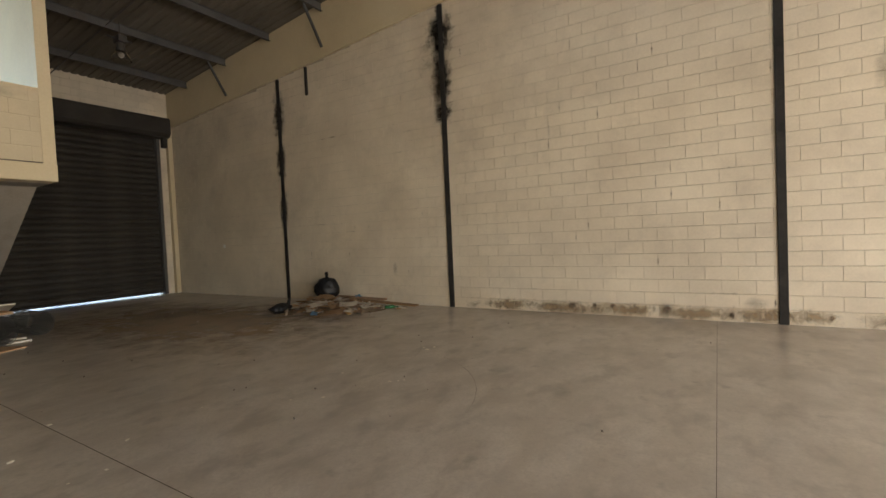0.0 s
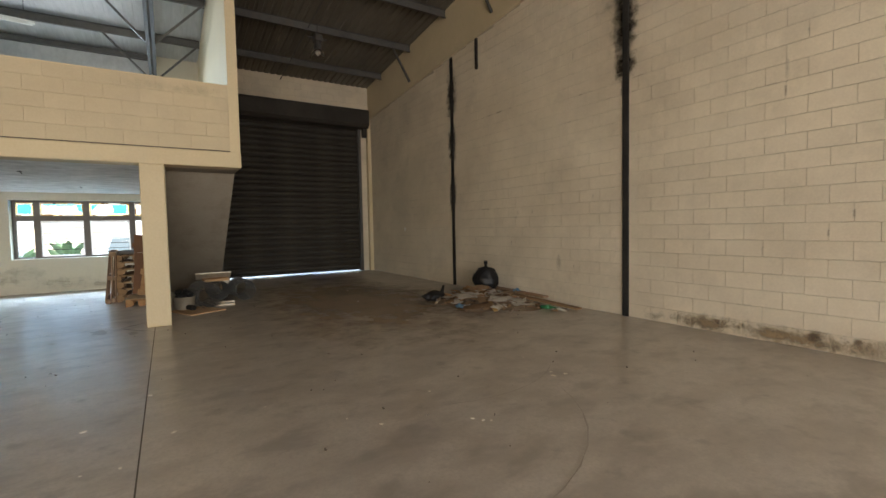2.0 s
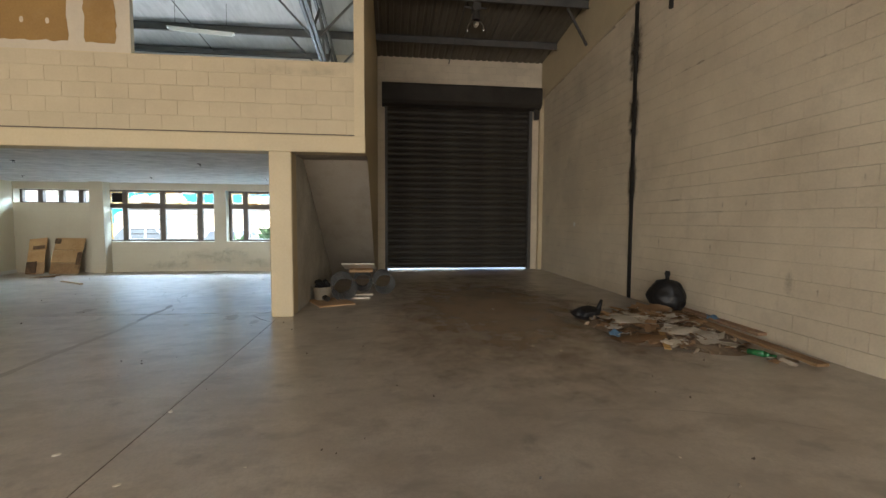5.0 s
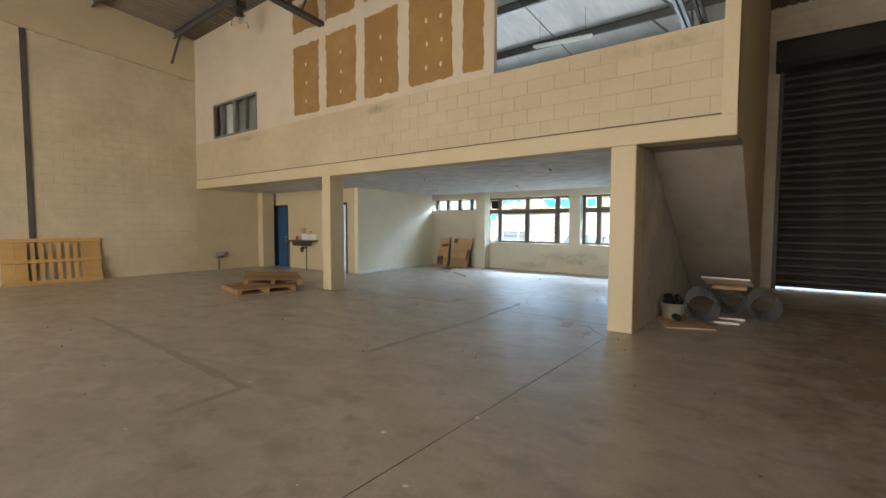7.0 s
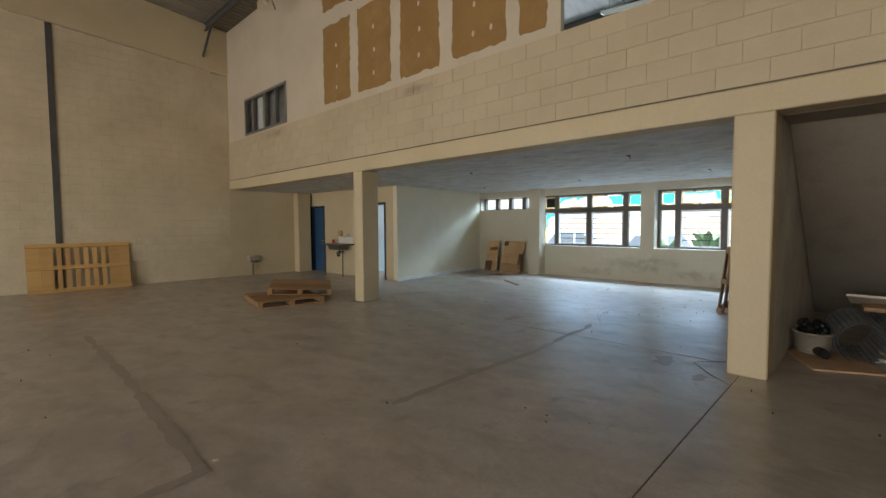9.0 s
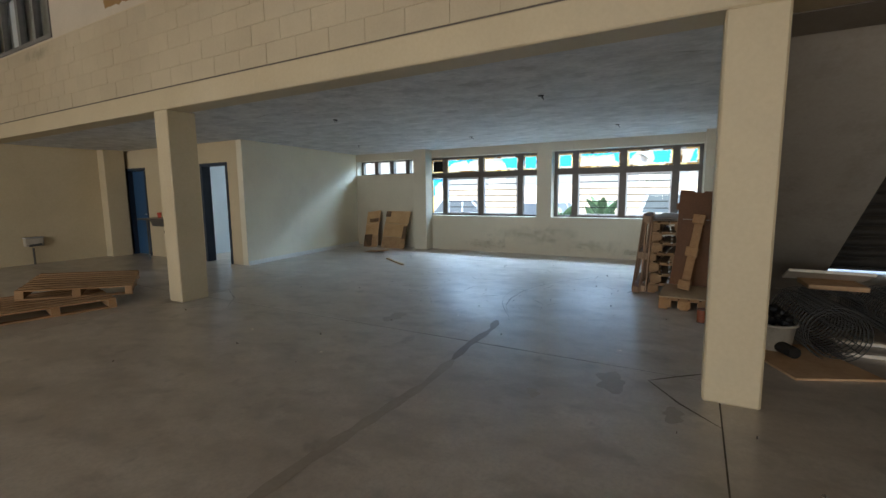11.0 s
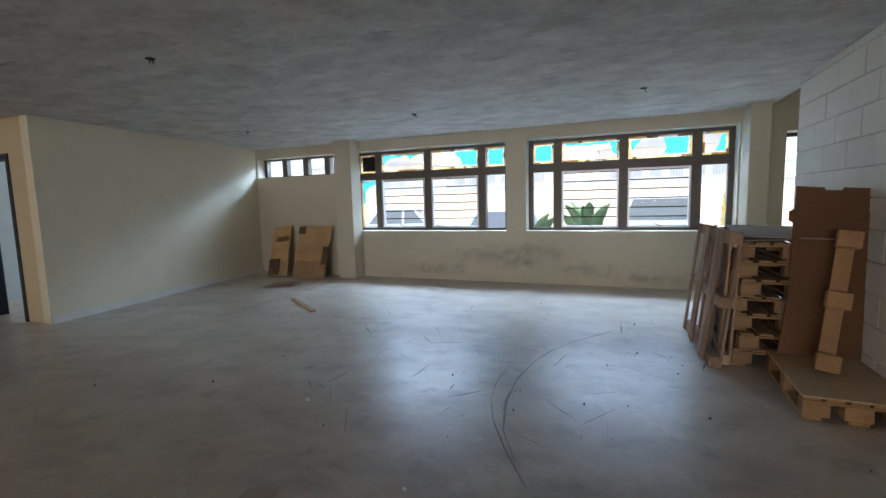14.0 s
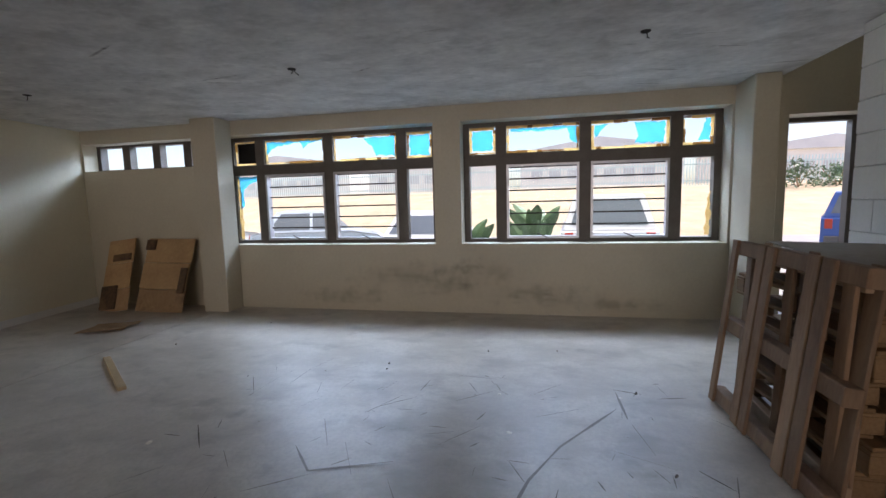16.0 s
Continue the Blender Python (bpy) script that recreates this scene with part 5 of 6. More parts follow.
add_tube(bm, (0.06, 0, 0), (0.06, 0, 0.05), 0.01)
add_tube(bm, (0.06, -0.04, 0.05), (0.06, 0.04, 0.05), 0.01)
mesh_ob("spout", bm, "chrome", tap)
box_ob = empty("dispenser", pose(-10.986, -9.42, 1.18), "brown wall dispenser above the sink", "dispenser")
boxes("case", [(0, 0.05, -0.1, 0.1, 0, 0.17)], "cardboard", box_ob, 0.006)
cup = empty("cup", pose(-10.85, -9.62, 0.96), "small red plastic cup on the counter", "cup")
bm = bmesh.new()
bmesh.ops.create_cone(bm, cap_ends=True, segments=14, radius1=0.035, radius2=0.05, depth=0.12, matrix=Matrix.Translation((0, 0, 0.06)))
mesh_ob("body", bm, "red_plastic", cup)

meter = empty("cistern_box", pose(-9.05, SOUTH, 0.30), "grey white service box with a pipe on the wall", "service box")
boxes("case", [(-0.16, 0.16, 0.0, 0.14, 0.1, 0.28)], "tub_plastic", meter, 0.012)
boxes("lid", [(-0.17, 0.17, 0.0, 0.15, 0.281, 0.30)], "alu", meter, 0.005)
bm = bmesh.new()
add_tube(bm, (0.02, 0.08, -0.3), (0.02, 0.08, 0.06), 0.02)
add_tube(bm, (-0.1, 0.16, 0.14), (0.12, 0.2, 0.12), 0.025)
mesh_ob("pipe", bm, "steel", meter)

# ---------------------------------------------------------------- lamps and small fixtures
def high_bay(x, y, z):
    ob = empty("high_bay_lamp", pose(x, y, z), "dark high-bay lamp with a ribbed glass reflector", "lamp", "high-bay lamps")
    bm = bmesh.new()
    bmesh.ops.create_cone(bm, cap_ends=True, segments=18, radius1=0.10, radius2=0.07, depth=0.22, matrix=Matrix.Translation((0, 0, 0.32)))
    add_box(bm, -0.13, 0.13, -0.09, 0.09, 0.40, 0.56, 0.01)
    mesh_ob("ballast", bm, "lampmetal", ob)
    bm = bmesh.new()
    ring = [(0.10, 0.21), (0.15, 0.14), (0.19, 0.06), (0.20, 0.0)]
    n = 24
    loops = [[bm.verts.new((r * math.cos(2 * math.pi * i / n), r * math.sin(2 * math.pi * i / n), h)) for i in range(n)] for r, h in ring]
    for la, lb in zip(loops[:-1], loops[1:]):
        for i in range(n):
            bm.faces.new((la[i], la[(i + 1) % n], lb[(i + 1) % n], lb[i]))
    mesh_ob("reflector", bm, "lamp_glass", ob, True)
    bm = bmesh.new()
    bmesh.ops.create_uvsphere(bm, u_segments=12, v_segments=8, radius=0.06, matrix=Matrix.Translation((0, 0, 0.12)))
    mesh_ob("bulb", bm, "white_plastic", ob, True)
    bm = bmesh.new()
    add_tube(bm, (0, 0, 0.56), (0, 0, roof_z(x) - 0.12 - z), 0.012)
    add_beam(bm, (-0.02, -0.25, 0.5), (-0.02, 0.25, 0.5), 0.02, 0.04)
    mesh_ob("hanger", bm, "lampmetal", ob)


high_bay(-11.5, 5.2, 5.84)
high_bay(-7.75, -7.2, 6.25)
tube = empty("tube_light", pose(-12.66, -1.15, 5.9, 0, 0, 99), "bare double fluorescent tube fitting, unlit", "lamp")
boxes("body", [(-0.72, 0.72, -0.045, 0.045, 0.05, 0.1)], "white_plastic", tube, 0.008)
bm = bmesh.new()
for s in (-0.035, 0.035):
    add_tube(bm, (-0.68, s, 0.03), (0.68, s, 0.03), 0.013, 8)
mesh_ob("tube", bm, "white_plastic", tube)
bm = bmesh.new()
for s in (-0.55, 0.55):
    add_tube(bm, (s, 0, 0.1), (s, 0, 0.75), 0.006, 5)
mesh_ob("hanger", bm, "steel", tube)
sw = empty("light_switch", pose(-12.45, NORTH - 0.008, 1.40), "small white wall switch", "switch")
boxes("plate", [(-0.05, 0.05, -0.012, 0, 0, 0.11)], "white_plastic", sw, 0.003)
boxes("rocker", [(-0.015, 0.015, -0.018, -0.0125, 0.035, 0.075)], "white_plastic", sw, 0.002)


def ceiling_outlet(x, y, wires, seed):
    ob = empty("ceiling_outlet", pose(x, y, SOFFIT), "open ceiling outlet with loose wires", "outlet", "ceiling outlets")
    bm = bmesh.new()
    bmesh.ops.create_cone(bm, cap_ends=True, segments=14, radius1=0.035, radius2=0.035, depth=0.006, matrix=Matrix.Translation((0, 0, -0.003)))
    mesh_ob("box", bm, "black_card", ob)
    rnd = random.Random(seed)
    bm = bmesh.new()
    for _ in range(wires):
        p = Vector((0, 0, -0.004))
        for _ in range(3):
            q = p + Vector((rnd.uniform(-0.025, 0.025), rnd.uniform(-0.025, 0.025), -rnd.uniform(0.008, 0.02)))
            add_tube(bm, p, q, 0.004, 5)
            p = q
    mesh_ob("wire", bm, "pipe_black", ob)


for k, (x, y, n) in enumerate(((-13.28, -2.69, 2), (-13.2, 0.10, 1), (-10.26, -3.52, 2), (-10.27, -0.33, 2), (-13.3, -5.6, 1))):
    ceiling_outlet(x, y, n, k)

# ---------------------------------------------------------------- rubbish by the north wall
def heap_z(x, y):
    d = ((x + 7.05) / 1.1) ** 2 + ((y - 7.0) / 0.9) ** 2
    return max(0.0, 0.16 * (1 - d))


rnd = random.Random(31)
heap = tagged(new("rubble_heap"), "low heap of brown dust, rubble and torn scraps", "rubble")
bm = bmesh.new()
k = 30
grid = []
for j in range(k + 1):
    row = []
    for i in range(k + 1):
        a, rr = 2 * math.pi * i / k, j / k
        x, y = -7.05 + 1.15 * rr * math.cos(a) * (1 + 0.15 * math.sin(3 * a)), 7.0 + 0.9 * rr * math.sin(a) * (1 + 0.1 * math.sin(5 * a))
        y = min(y, NORTH - 0.03)
        row.append(bm.verts.new((x, y, 0.002 + heap_z(x, y) * (0.7 + 0.6 * noise.noise((x * 6, y * 6, 1))) + 0.012 * (1 - rr))))
    grid.append(row)
for j in range(k):
    for i in range(k):
        try:
            bm.faces.new((grid[j][i], grid[j][i + 1], grid[j + 1][i + 1], grid[j + 1][i]))
        except ValueError:
            pass
tagged(mesh_ob("dust", bm, "rubble", heap), kind="stuff")
bm = bmesh.new()
for _ in range(170):
    a, rr = rnd.uniform(0, 6.283), math.sqrt(rnd.random())
    x, y = -7.05 + 1.15 * rr * math.cos(a), 7.0 + 0.92 * rr * math.sin(a)
    if y > NORTH - 0.06:
        continue
    s = rnd.uniform(0.012, 0.045)
    m = Matrix.Translation((x, y, heap_z(x, y) + s * 0.5)) @ Euler((rnd.uniform(0, 6), rnd.uniform(0, 6), rnd.uniform(0, 6))).to_matrix().to_4x4() @ Matrix.Diagonal((s * 1.6, s, s * 0.45, 1))
    bmesh.ops.create_icosphere(bm, subdivisions=1, radius=0.8, matrix=m)
tagged(mesh_ob("crumbs", bm, "rubble", heap), kind="stuff")


def scrap_piece(name, x, y, z, w, h, rot, tilt, mat, label, cat, bend=0.04, seed=0, thick=0.006):
    ob = empty(name, pose(x, y, z, tilt[0], tilt[1], rot), label, cat, "torn scraps")
    rn = random.Random(seed)
    bm = bmesh.new()
    n = 7
    ph = rn.uniform(0, 6)
    g = []
    for j in range(n + 1):
        row = []
        for i in range(n + 1):
            u, v = i / n - 0.5, j / n - 0.5
            e = 1 - 0.22 * rn.random() if i in (0, n) or j in (0, n) else 1
            row.append(bm.verts.new((w * u * e, h * v * e, bend * math.sin(5 * u + ph) * math.cos(4 * v) + bend)))
        g.append(row)
    for j in range(n):
        for i in range(n):
            bm.faces.new((g[j][i], g[j][i + 1], g[j + 1][i + 1], g[j + 1][i]))
    bmesh.ops.solidify(bm, geom=bm.faces[:], thickness=thick)
    mesh_ob("sheet", bm, mat, ob)
    return ob


SCRAPS = [(-6.2, 6.22, 0.5, 0.4, 15, "cardboard"), (-6.75, 6.46, 0.42, 0.3, 70, "paper"), (-6.15, 6.79, 0.3, 0.24, 40, "paper"), (-7.2, 6.34, 0.3, 0.25, 10, "paper"),
          (-7.6, 6.75, 0.35, 0.22, 60, "cardboard"), (-7.4, 7.16, 0.45, 0.28, 120, "cardboard"), (-6.5, 6.96, 0.3, 0.16, 95, "paper"), (-6.9, 6.87, 0.25, 0.14, 30, "cardboard"),
          (-6.0, 7.12, 0.24, 0.2, 50, "paper"), (-5.9, 6.50, 0.12, 0.08, 10, "paper"), (-6.55, 7.28, 0.28, 0.2, 140, "cardboard"), (-7.05, 7.37, 0.4, 0.2, 15, "cardboard"),
          (-6.35, 6.59, 0.22, 0.1, 160, "cardboard"), (-7.0, 6.59, 0.2, 0.16, 75, "paper"), (-6.7, 6.14, 0.16, 0.12, 20, "paper"), (-7.75, 7.28, 0.4, 0.3, 35, "cardboard"), (-5.75, 7.28, 0.3, 0.12, 5, "paper"), (-7.3, 6.79, 0.3, 0.1, 155, "pallet")]
for k, (x, y, w, h, rot, mat) in enumerate(SCRAPS):
    x, y = -7.05 + (x + 6.9) * 0.85, 6.85 + (y - 6.8) * 0.9
    word = {"paper": "torn dirty white board", "cardboard": "torn brown cardboard piece", "pallet": "splintered thin board"}[mat]
    scrap_piece("scrap", x, y, heap_z(x, y) * 1.25 + 0.03, w * 1.35, h * 1.35, rot, (rnd.uniform(-12, 12), rnd.uniform(-12, 12)), mat, word + " lying on the rubble heap", "scrap", 0.02, 100 + k)
scrap_piece("cloth_scrap", -6.72, 6.2, 0.03, 0.15, 0.13, 20, (15, 10), "blue_scrap", "crumpled pale blue cloth on the rubble", "cloth", 0.05, 7)
scrap_piece("cloth_scrap", -6.95, 7.75, 0.16, 0.16, 0.1, 80, (10, 5), "blue_scrap", "crumpled pale blue wrapper on a plank", "cloth", 0.04, 8)
for k, (a, b, w, h, mat) in enumerate((((-8.15, 7.85, 0.16), (-6.35, 7.98, 0.10), 0.14, 0.035, "pallet_red"), ((-8.0, 7.55, 0.18), (-5.3, 7.72, 0.05), 0.15, 0.03, "pallet"), ((-7.4, 7.05, 0.2), (-6.6, 7.3, 0.17), 0.05, 0.02, "pallet_new"),
                                       ((-6.05, 6.5, 0.04), (-6.55, 6.72, 0.14), 0.07, 0.015, "pallet_new"), ((-7.9, 6.9, 0.12), (-7.1, 7.2, 0.2), 0.06, 0.02, "pallet"), ((-7.5, 6.35, 0.06), (-6.9, 6.6, 0.16), 0.04, 0.02, "pallet"))):
    t = empty("plank", pose(*a), "old timber plank lying on the rubble heap", "timber", "rubble planks")
    bm = bmesh.new()
    add_beam(bm, (0, 0, 0), Vector(b) - Vector(a), w, h)
    mesh_ob("plank", bm, mat, t)
for k in range(120):
    a, rr = rnd.uniform(0, 6.283), math.sqrt(rnd.random())
    x, y = -6.95 + 0.85 * rr * math.cos(a), 6.9 + 0.7 * rr * math.sin(a)
    mat = rnd.choice(("cardboard", "paper", "paper", "pallet", "cardboard", "pallet_red", "gypsum_white"))
    scrap_piece("scrap", x, y, heap_z(x, y) * 1.2 + 0.01, rnd.uniform(0.1, 0.36), rnd.uniform(0.05, 0.18), rnd.uniform(0, 180), (rnd.uniform(-22, 22), rnd.uniform(-22, 22)), mat, "small torn scrap lying on the rubble heap", "scrap", 0.012, 500 + k)
for k in range(16):
    t = scrap_piece("scrap", -5.9 + rnd.uniform(-0.35, 0.55), 7.45 + rnd.uniform(-0.3, 0.3), 0.01, rnd.uniform(0.06, 0.2), rnd.uniform(0.05, 0.12), rnd.uniform(0, 180), (rnd.uniform(-15, 15), rnd.uniform(-15, 15)), rnd.choice(("cardboard", "pallet", "paper", "rubble", "pallet_red")), "small dirty scrap beside the rubble heap", "scrap", 0.015, 300 + k)
bottle = empty("bottle", pose(-5.85, 7.35, 0.05, 0, 88, 25), "green glass bottle lying on its side", "bottle")
bm = bmesh.new()
for a, b, r1_, r2_ in ((0, 0.17, 0.036, 0.036), (0.17, 0.22, 0.036, 0.014), (0.22, 0.28, 0.014, 0.013)):
    bmesh.ops.create_cone(bm, cap_ends=True, segments=14, radius1=r1_, radius2=r2_, depth=b - a, matrix=Matrix.Translation((0, 0, (a + b) / 2)))
mesh_ob("body", bm, "tilt_green", bottle, True)


def bag_mesh(parent, rx, ry, h, knot, seed, lumps=0.12):
    rn = random.Random(seed)
    bm = bmesh.new()
    nu, nv = 40, 22
    rows = []
    for j in range(nv + 1):
        v = j / nv
        body = math.sin(math.pi * min(1, v * 0.94 + 0.06)) ** 0.55
        rr = body * (1 - 0.35 * v ** 3)
        if knot and v > 0.86:
            rr = max(0.10, rr * 0.25)
        if knot and v > 0.94:
            rr = 0.16 * (1 - (v - 0.94) * 6)
        z_ = h * (v if not knot or v < 0.86 else 0.86 + (v - 0.86) * 1.6)
        row = []
        for i in range(nu):
            a = 2 * math.pi * i / nu
            q = 1 + lumps * noise.noise((2.2 * math.cos(a) + seed, 2.2 * math.sin(a), 3 * v)) + 0.05 * math.sin(11 * a + 3 * v + seed) * v ** 1.5 + 0.13 * abs(noise.noise((5 * math.cos(a), 5 * math.sin(a) + seed, 5 * v))) + 0.05 * noise.noise((14 * math.cos(a), 14 * math.sin(a) + seed, 12 * v))
            row.append(bm.verts.new((rx * rr * q * math.cos(a), ry * rr * q * math.sin(a), max(0, z_ + 0.02 * noise.noise((4 * math.cos(a), 4 * math.sin(a), v * 5 + seed))))))
        rows.append(row)
    for ra, rb in zip(rows[:-1], rows[1:]):
        for i in range(nu):
            bm.faces.new((ra[i], ra[(i + 1) % nu], rb[(i + 1) % nu], rb[i]))
    bm.faces.new(rows[0])
    bm.faces.new(rows[-1])
    return mesh_ob("bag", bm, "bag", parent, True)


bag = empty("refuse_bag", pose(-7.78, 7.6, 0.08), "full tied black plastic refuse bag on the heap", "bag", "refuse bags")
bag_mesh(bag, 0.29, 0.27, 0.62, True, 3, 0.2)
bag2 = empty("refuse_bag", pose(-7.86, 6.33, 0.0, 0, 0, 80), "slumped black plastic refuse bag on the floor", "bag", "refuse bags")
bag_mesh(bag2, 0.25, 0.16, 0.21, False, 9, 0.3)
bm = bmesh.new()
add_tube(bm, (0.16, 0.0, 0.12), (0.22, 0.0, 0.31), 0.05, 9, 0.02)
mesh_ob("ear", bm, "bag", bag2, True)

# ---------------------------------------------------------------- under the stair
def mesh_roll(m, r, length, seed, label):
    ob = empty("wire_mesh_roll", m, label, "wire mesh", "mesh rolls")
    bm = bmesh.new()
    n, turns = 26, 2
    for layer in range(turns):
        rr = r * (1 - 0.14 * layer)
        for q in range(15):
            x = -length / 2 + length * q / 14
            pts = [(x, rr * math.cos(2 * math.pi * i / n), r + rr * math.sin(2 * math.pi * i / n)) for i in range(n)]
            for i in range(n):
                add_beam(bm, pts[i], pts[(i + 1) % n], 0.006, 0.006)
        for i in range(n):
            a = 2 * math.pi * i / n
            add_beam(bm, (-length / 2, rr * math.cos(a), r + rr * math.sin(a)), (length / 2, rr * math.cos(a), r + rr * math.sin(a)), 0.005, 0.005)
    mesh_ob("wires", bm, "wire", ob)
    return ob


mesh_roll(pose(-10.2, 2.34, 0, 0, 0, 9), 0.235, 0.9, 1, "loose roll of galvanised wire mesh under the stair")
mesh_roll(pose(-10.95, 3.12, 0, 0, 0, 5), 0.215, 0.8, 2, "loose roll of galvanised wire mesh under the stair")
mesh_roll(pose(-11.25, 2.66, 0, 0, 0, 5), 0.2, 0.7, 3, "loose roll of galvanised wire mesh under the stair")
panel = empty("white_board", pose(-11.2, 2.6, 0.50, 0, -16, -3), "scuffed white board lying on the mesh rolls", "board")
boxes("board", [(-0.3, 0.3, -0.36, 0.34, 0, 0.03)], "paper", panel, 0.004)
bm = bmesh.new()
for y in (-0.22, -0.02):
    bmesh.ops.create_cone(bm, cap_ends=True, segments=8, radius1=0.02, radius2=0.02, depth=0.004, matrix=Matrix.Translation((0.1, y, 0.033)))
mesh_ob("hole", bm, "black_card", panel)
support = empty("plank", pose(-11.15, 2.64, 0.41, 0, 0, 4), "short brown board across the mesh rolls", "timber")
boxes("plank", [(-0.2, 0.24, -0.26, 0.24, 0.0, 0.05)], "cardboard", support, 0.006)
tub = empty("tub", pose(-9.98, 1.98, 0, 0, 0, 15), "dirty cream plastic tub filled with dark rubbish", "tub")
bm = bmesh.new()
ring = [(0.0, 0.006, 0.0), (0.16, 0.0, 0.0), (0.175, 0.03, 0.0), (0.205, 0.24, 0.0), (0.225, 0.245, 0.0), (0.225, 0.262, 0.0), (0.197, 0.262, 0.0), (0.165, 0.04, 0.0)]
n = 28
loops = [[bm.verts.new((max(r, 0.001) * 1.15 * math.cos(2 * math.pi * i / n), max(r, 0.001) * 0.9 * math.sin(2 * math.pi * i / n), h)) for i in range(n)] for r, h, _ in ring]
for la, lb in zip(loops[:-1], loops[1:]):
    for i in range(n):
        bm.faces.new((la[i], la[(i + 1) % n], lb[(i + 1) % n], lb[i]))
mesh_ob("shell", bm, "tub_plastic", tub, True)
bm = bmesh.new()
for _ in range(28):
    m = Matrix.Translation((rnd.uniform(-0.15, 0.15), rnd.uniform(-0.11, 0.11), 0.23 + rnd.uniform(0, 0.11))) @ Euler((rnd.uniform(0, 6), rnd.uniform(0, 6), 0)).to_matrix().to_4x4()
    bmesh.ops.create_icosphere(bm, subdivisions=1, radius=rnd.uniform(0.03, 0.06), matrix=m)
mesh_ob("rubbish", bm, "bag", tub)
base_board = empty("board", pose(-9.66, 2.2, 0, 0, 0, 25), "flat brown board on the floor under the stair", "board")
boxes("board", [(-0.4, 0.4, -0.35, 0.3, 0, 0.018)], "cardboard", base_board, 0.003)
for k, (x, y, r) in enumerate(((-10.44, 2.74, 4), (-10.05, 2.70, 2))):
    st = empty("slat", pose(x, y, 0, 0, 0, 90 + r), "white painted slat on the floor", "slat", "white slats")
    boxes("slat", [(-0.19, 0.17, -0.045, 0.045, 0.0, 0.03)], "paper", st, 0.004)
tail = empty("short_pipe", pose(-9.75, 2.1, 0.02), "short dark plastic pipe end on a board", "pipe")
bm = bmesh.new()
add_tube(bm, (-0.12, -0.1, 0.05), (0.12, 0.02, 0.05), 0.05, 12)
mesh_ob("pipe", bm, "pipe_black", tail)

# ---------------------------------------------------------------- crumbs and marks on the floor
crumbs = tagged(new("floor_litter"), "small dark crumbs and chips scattered on the floor", "litter")
bm = bmesh.new()
SPOTS = [(-10.59, -0.83), (-10.58, -0.76), (-10.81, -0.55), (-10.82, -0.32), (-10.89, -0.04), (-10.87, 0.44), (-10.4, -1.06), (-12.88, -3.04), (-13.0, 0.05), (-11.81, 0.39), (-6.31, 0.42), (-6.31, 0.62), (-3.23, 4.45), (-9.72, -0.49), (-9.15, -0.36)]
for x, y in SPOTS + [(rnd.uniform(-14.5, 0), rnd.uniform(-5, 7)) for _ in range(110)]:
    s = rnd.uniform(0.004, 0.012)
    m = Matrix.Translation((x, y, s * 0.4)) @ Euler((rnd.uniform(0, 6), rnd.uniform(0, 6), rnd.uniform(0, 6))).to_matrix().to_4x4() @ Matrix.Diagonal((s * 1.8, s, s * 0.6, 1))
    bmesh.ops.create_icosphere(bm, subdivisions=1, radius=0.9, matrix=m)
tagged(mesh_ob("chips", bm, "crack", crumbs), kind="stuff")
bm = bmesh.new()
for x, y in [(-2.78, 3.77), (-3.21, 4.96), (-3.3, 5.02), (-3.18, 5.1), (-3.85, 5.14), (-2.74, 3.82), (-2.85, 3.72), (-3.54, 3.73)] + [(rnd.uniform(-13, -1), rnd.uniform(-3, 6)) for _ in range(40)]:
    s = rnd.uniform(0.008, 0.022)
    m = Matrix.Translation((x, y, 0.003)) @ Euler((0, 0, rnd.uniform(0, 6))).to_matrix().to_4x4() @ Matrix.Diagonal((s * 1.5, s, s * 0.3, 1))
    bmesh.ops.create_icosphere(bm, subdivisions=1, radius=0.9, matrix=m)
tagged(mesh_ob("plaster_chips", bm, "paper", crumbs), kind="stuff")


def arc(cx, cy, r, a0, a1):
    n = max(4, int(abs(a1 - a0) / 8))
    return [(cx + r * math.cos(radians(a0 + (a1 - a0) * i / n)), cy + r * math.sin(radians(a0 + (a1 - a0) * i / n))) for i in range(n + 1)]


ribbon("tyre_mark", [(-12.73, -0.13), (-12.5, -0.3), (-12.2, -0.52), (-11.86, -0.69), (-11.5, -0.8), (-11.11, -0.85), (-10.7, -0.84), (-10.3, -0.76), (-10.0, -0.62)], 0.014, 0.004, "scuff", floor, 0.6, 11)
ribbon("tyre_mark", [(-11.3, -0.98), (-11.0, -0.99), (-10.7, -0.95), (-10.4, -0.85), (-10.1, -0.7), (-9.8, -0.52)], 0.009, 0.004, "scuff", floor, 0.6, 12)
ribbon("scrape", [(-13.0, -0.09), (-12.6, -0.08)], 0.016, 0.004, "scuff", floor, 0.4, 13)
ribbon("scrape", [(-11.96, -2.06), (-11.74, -1.86), (-11.9, -1.43)], 0.013, 0.004, "scuff", floor, 0.5, 14)
for k in range(150):
    x, y, a = rnd.uniform(-13.2, -10.2), rnd.uniform(-3.0, 0.6), rnd.uniform(0, math.pi)
    l_ = rnd.choice((0.05, 0.08, 0.12, 0.2, 0.34))
    ribbon("scratch", [(x, y), (x + l_ * math.cos(a), y + l_ * math.sin(a))], rnd.uniform(0.003, 0.009), 0.004, "scuff" if k % 3 else "crack", floor, 0.6, 200 + k)
ribbon("tyre_mark", arc(-3.6, 3.0, 1.9, 10, 70), 0.009, 0.004, "scuff_faint", floor, 0.6, 15)
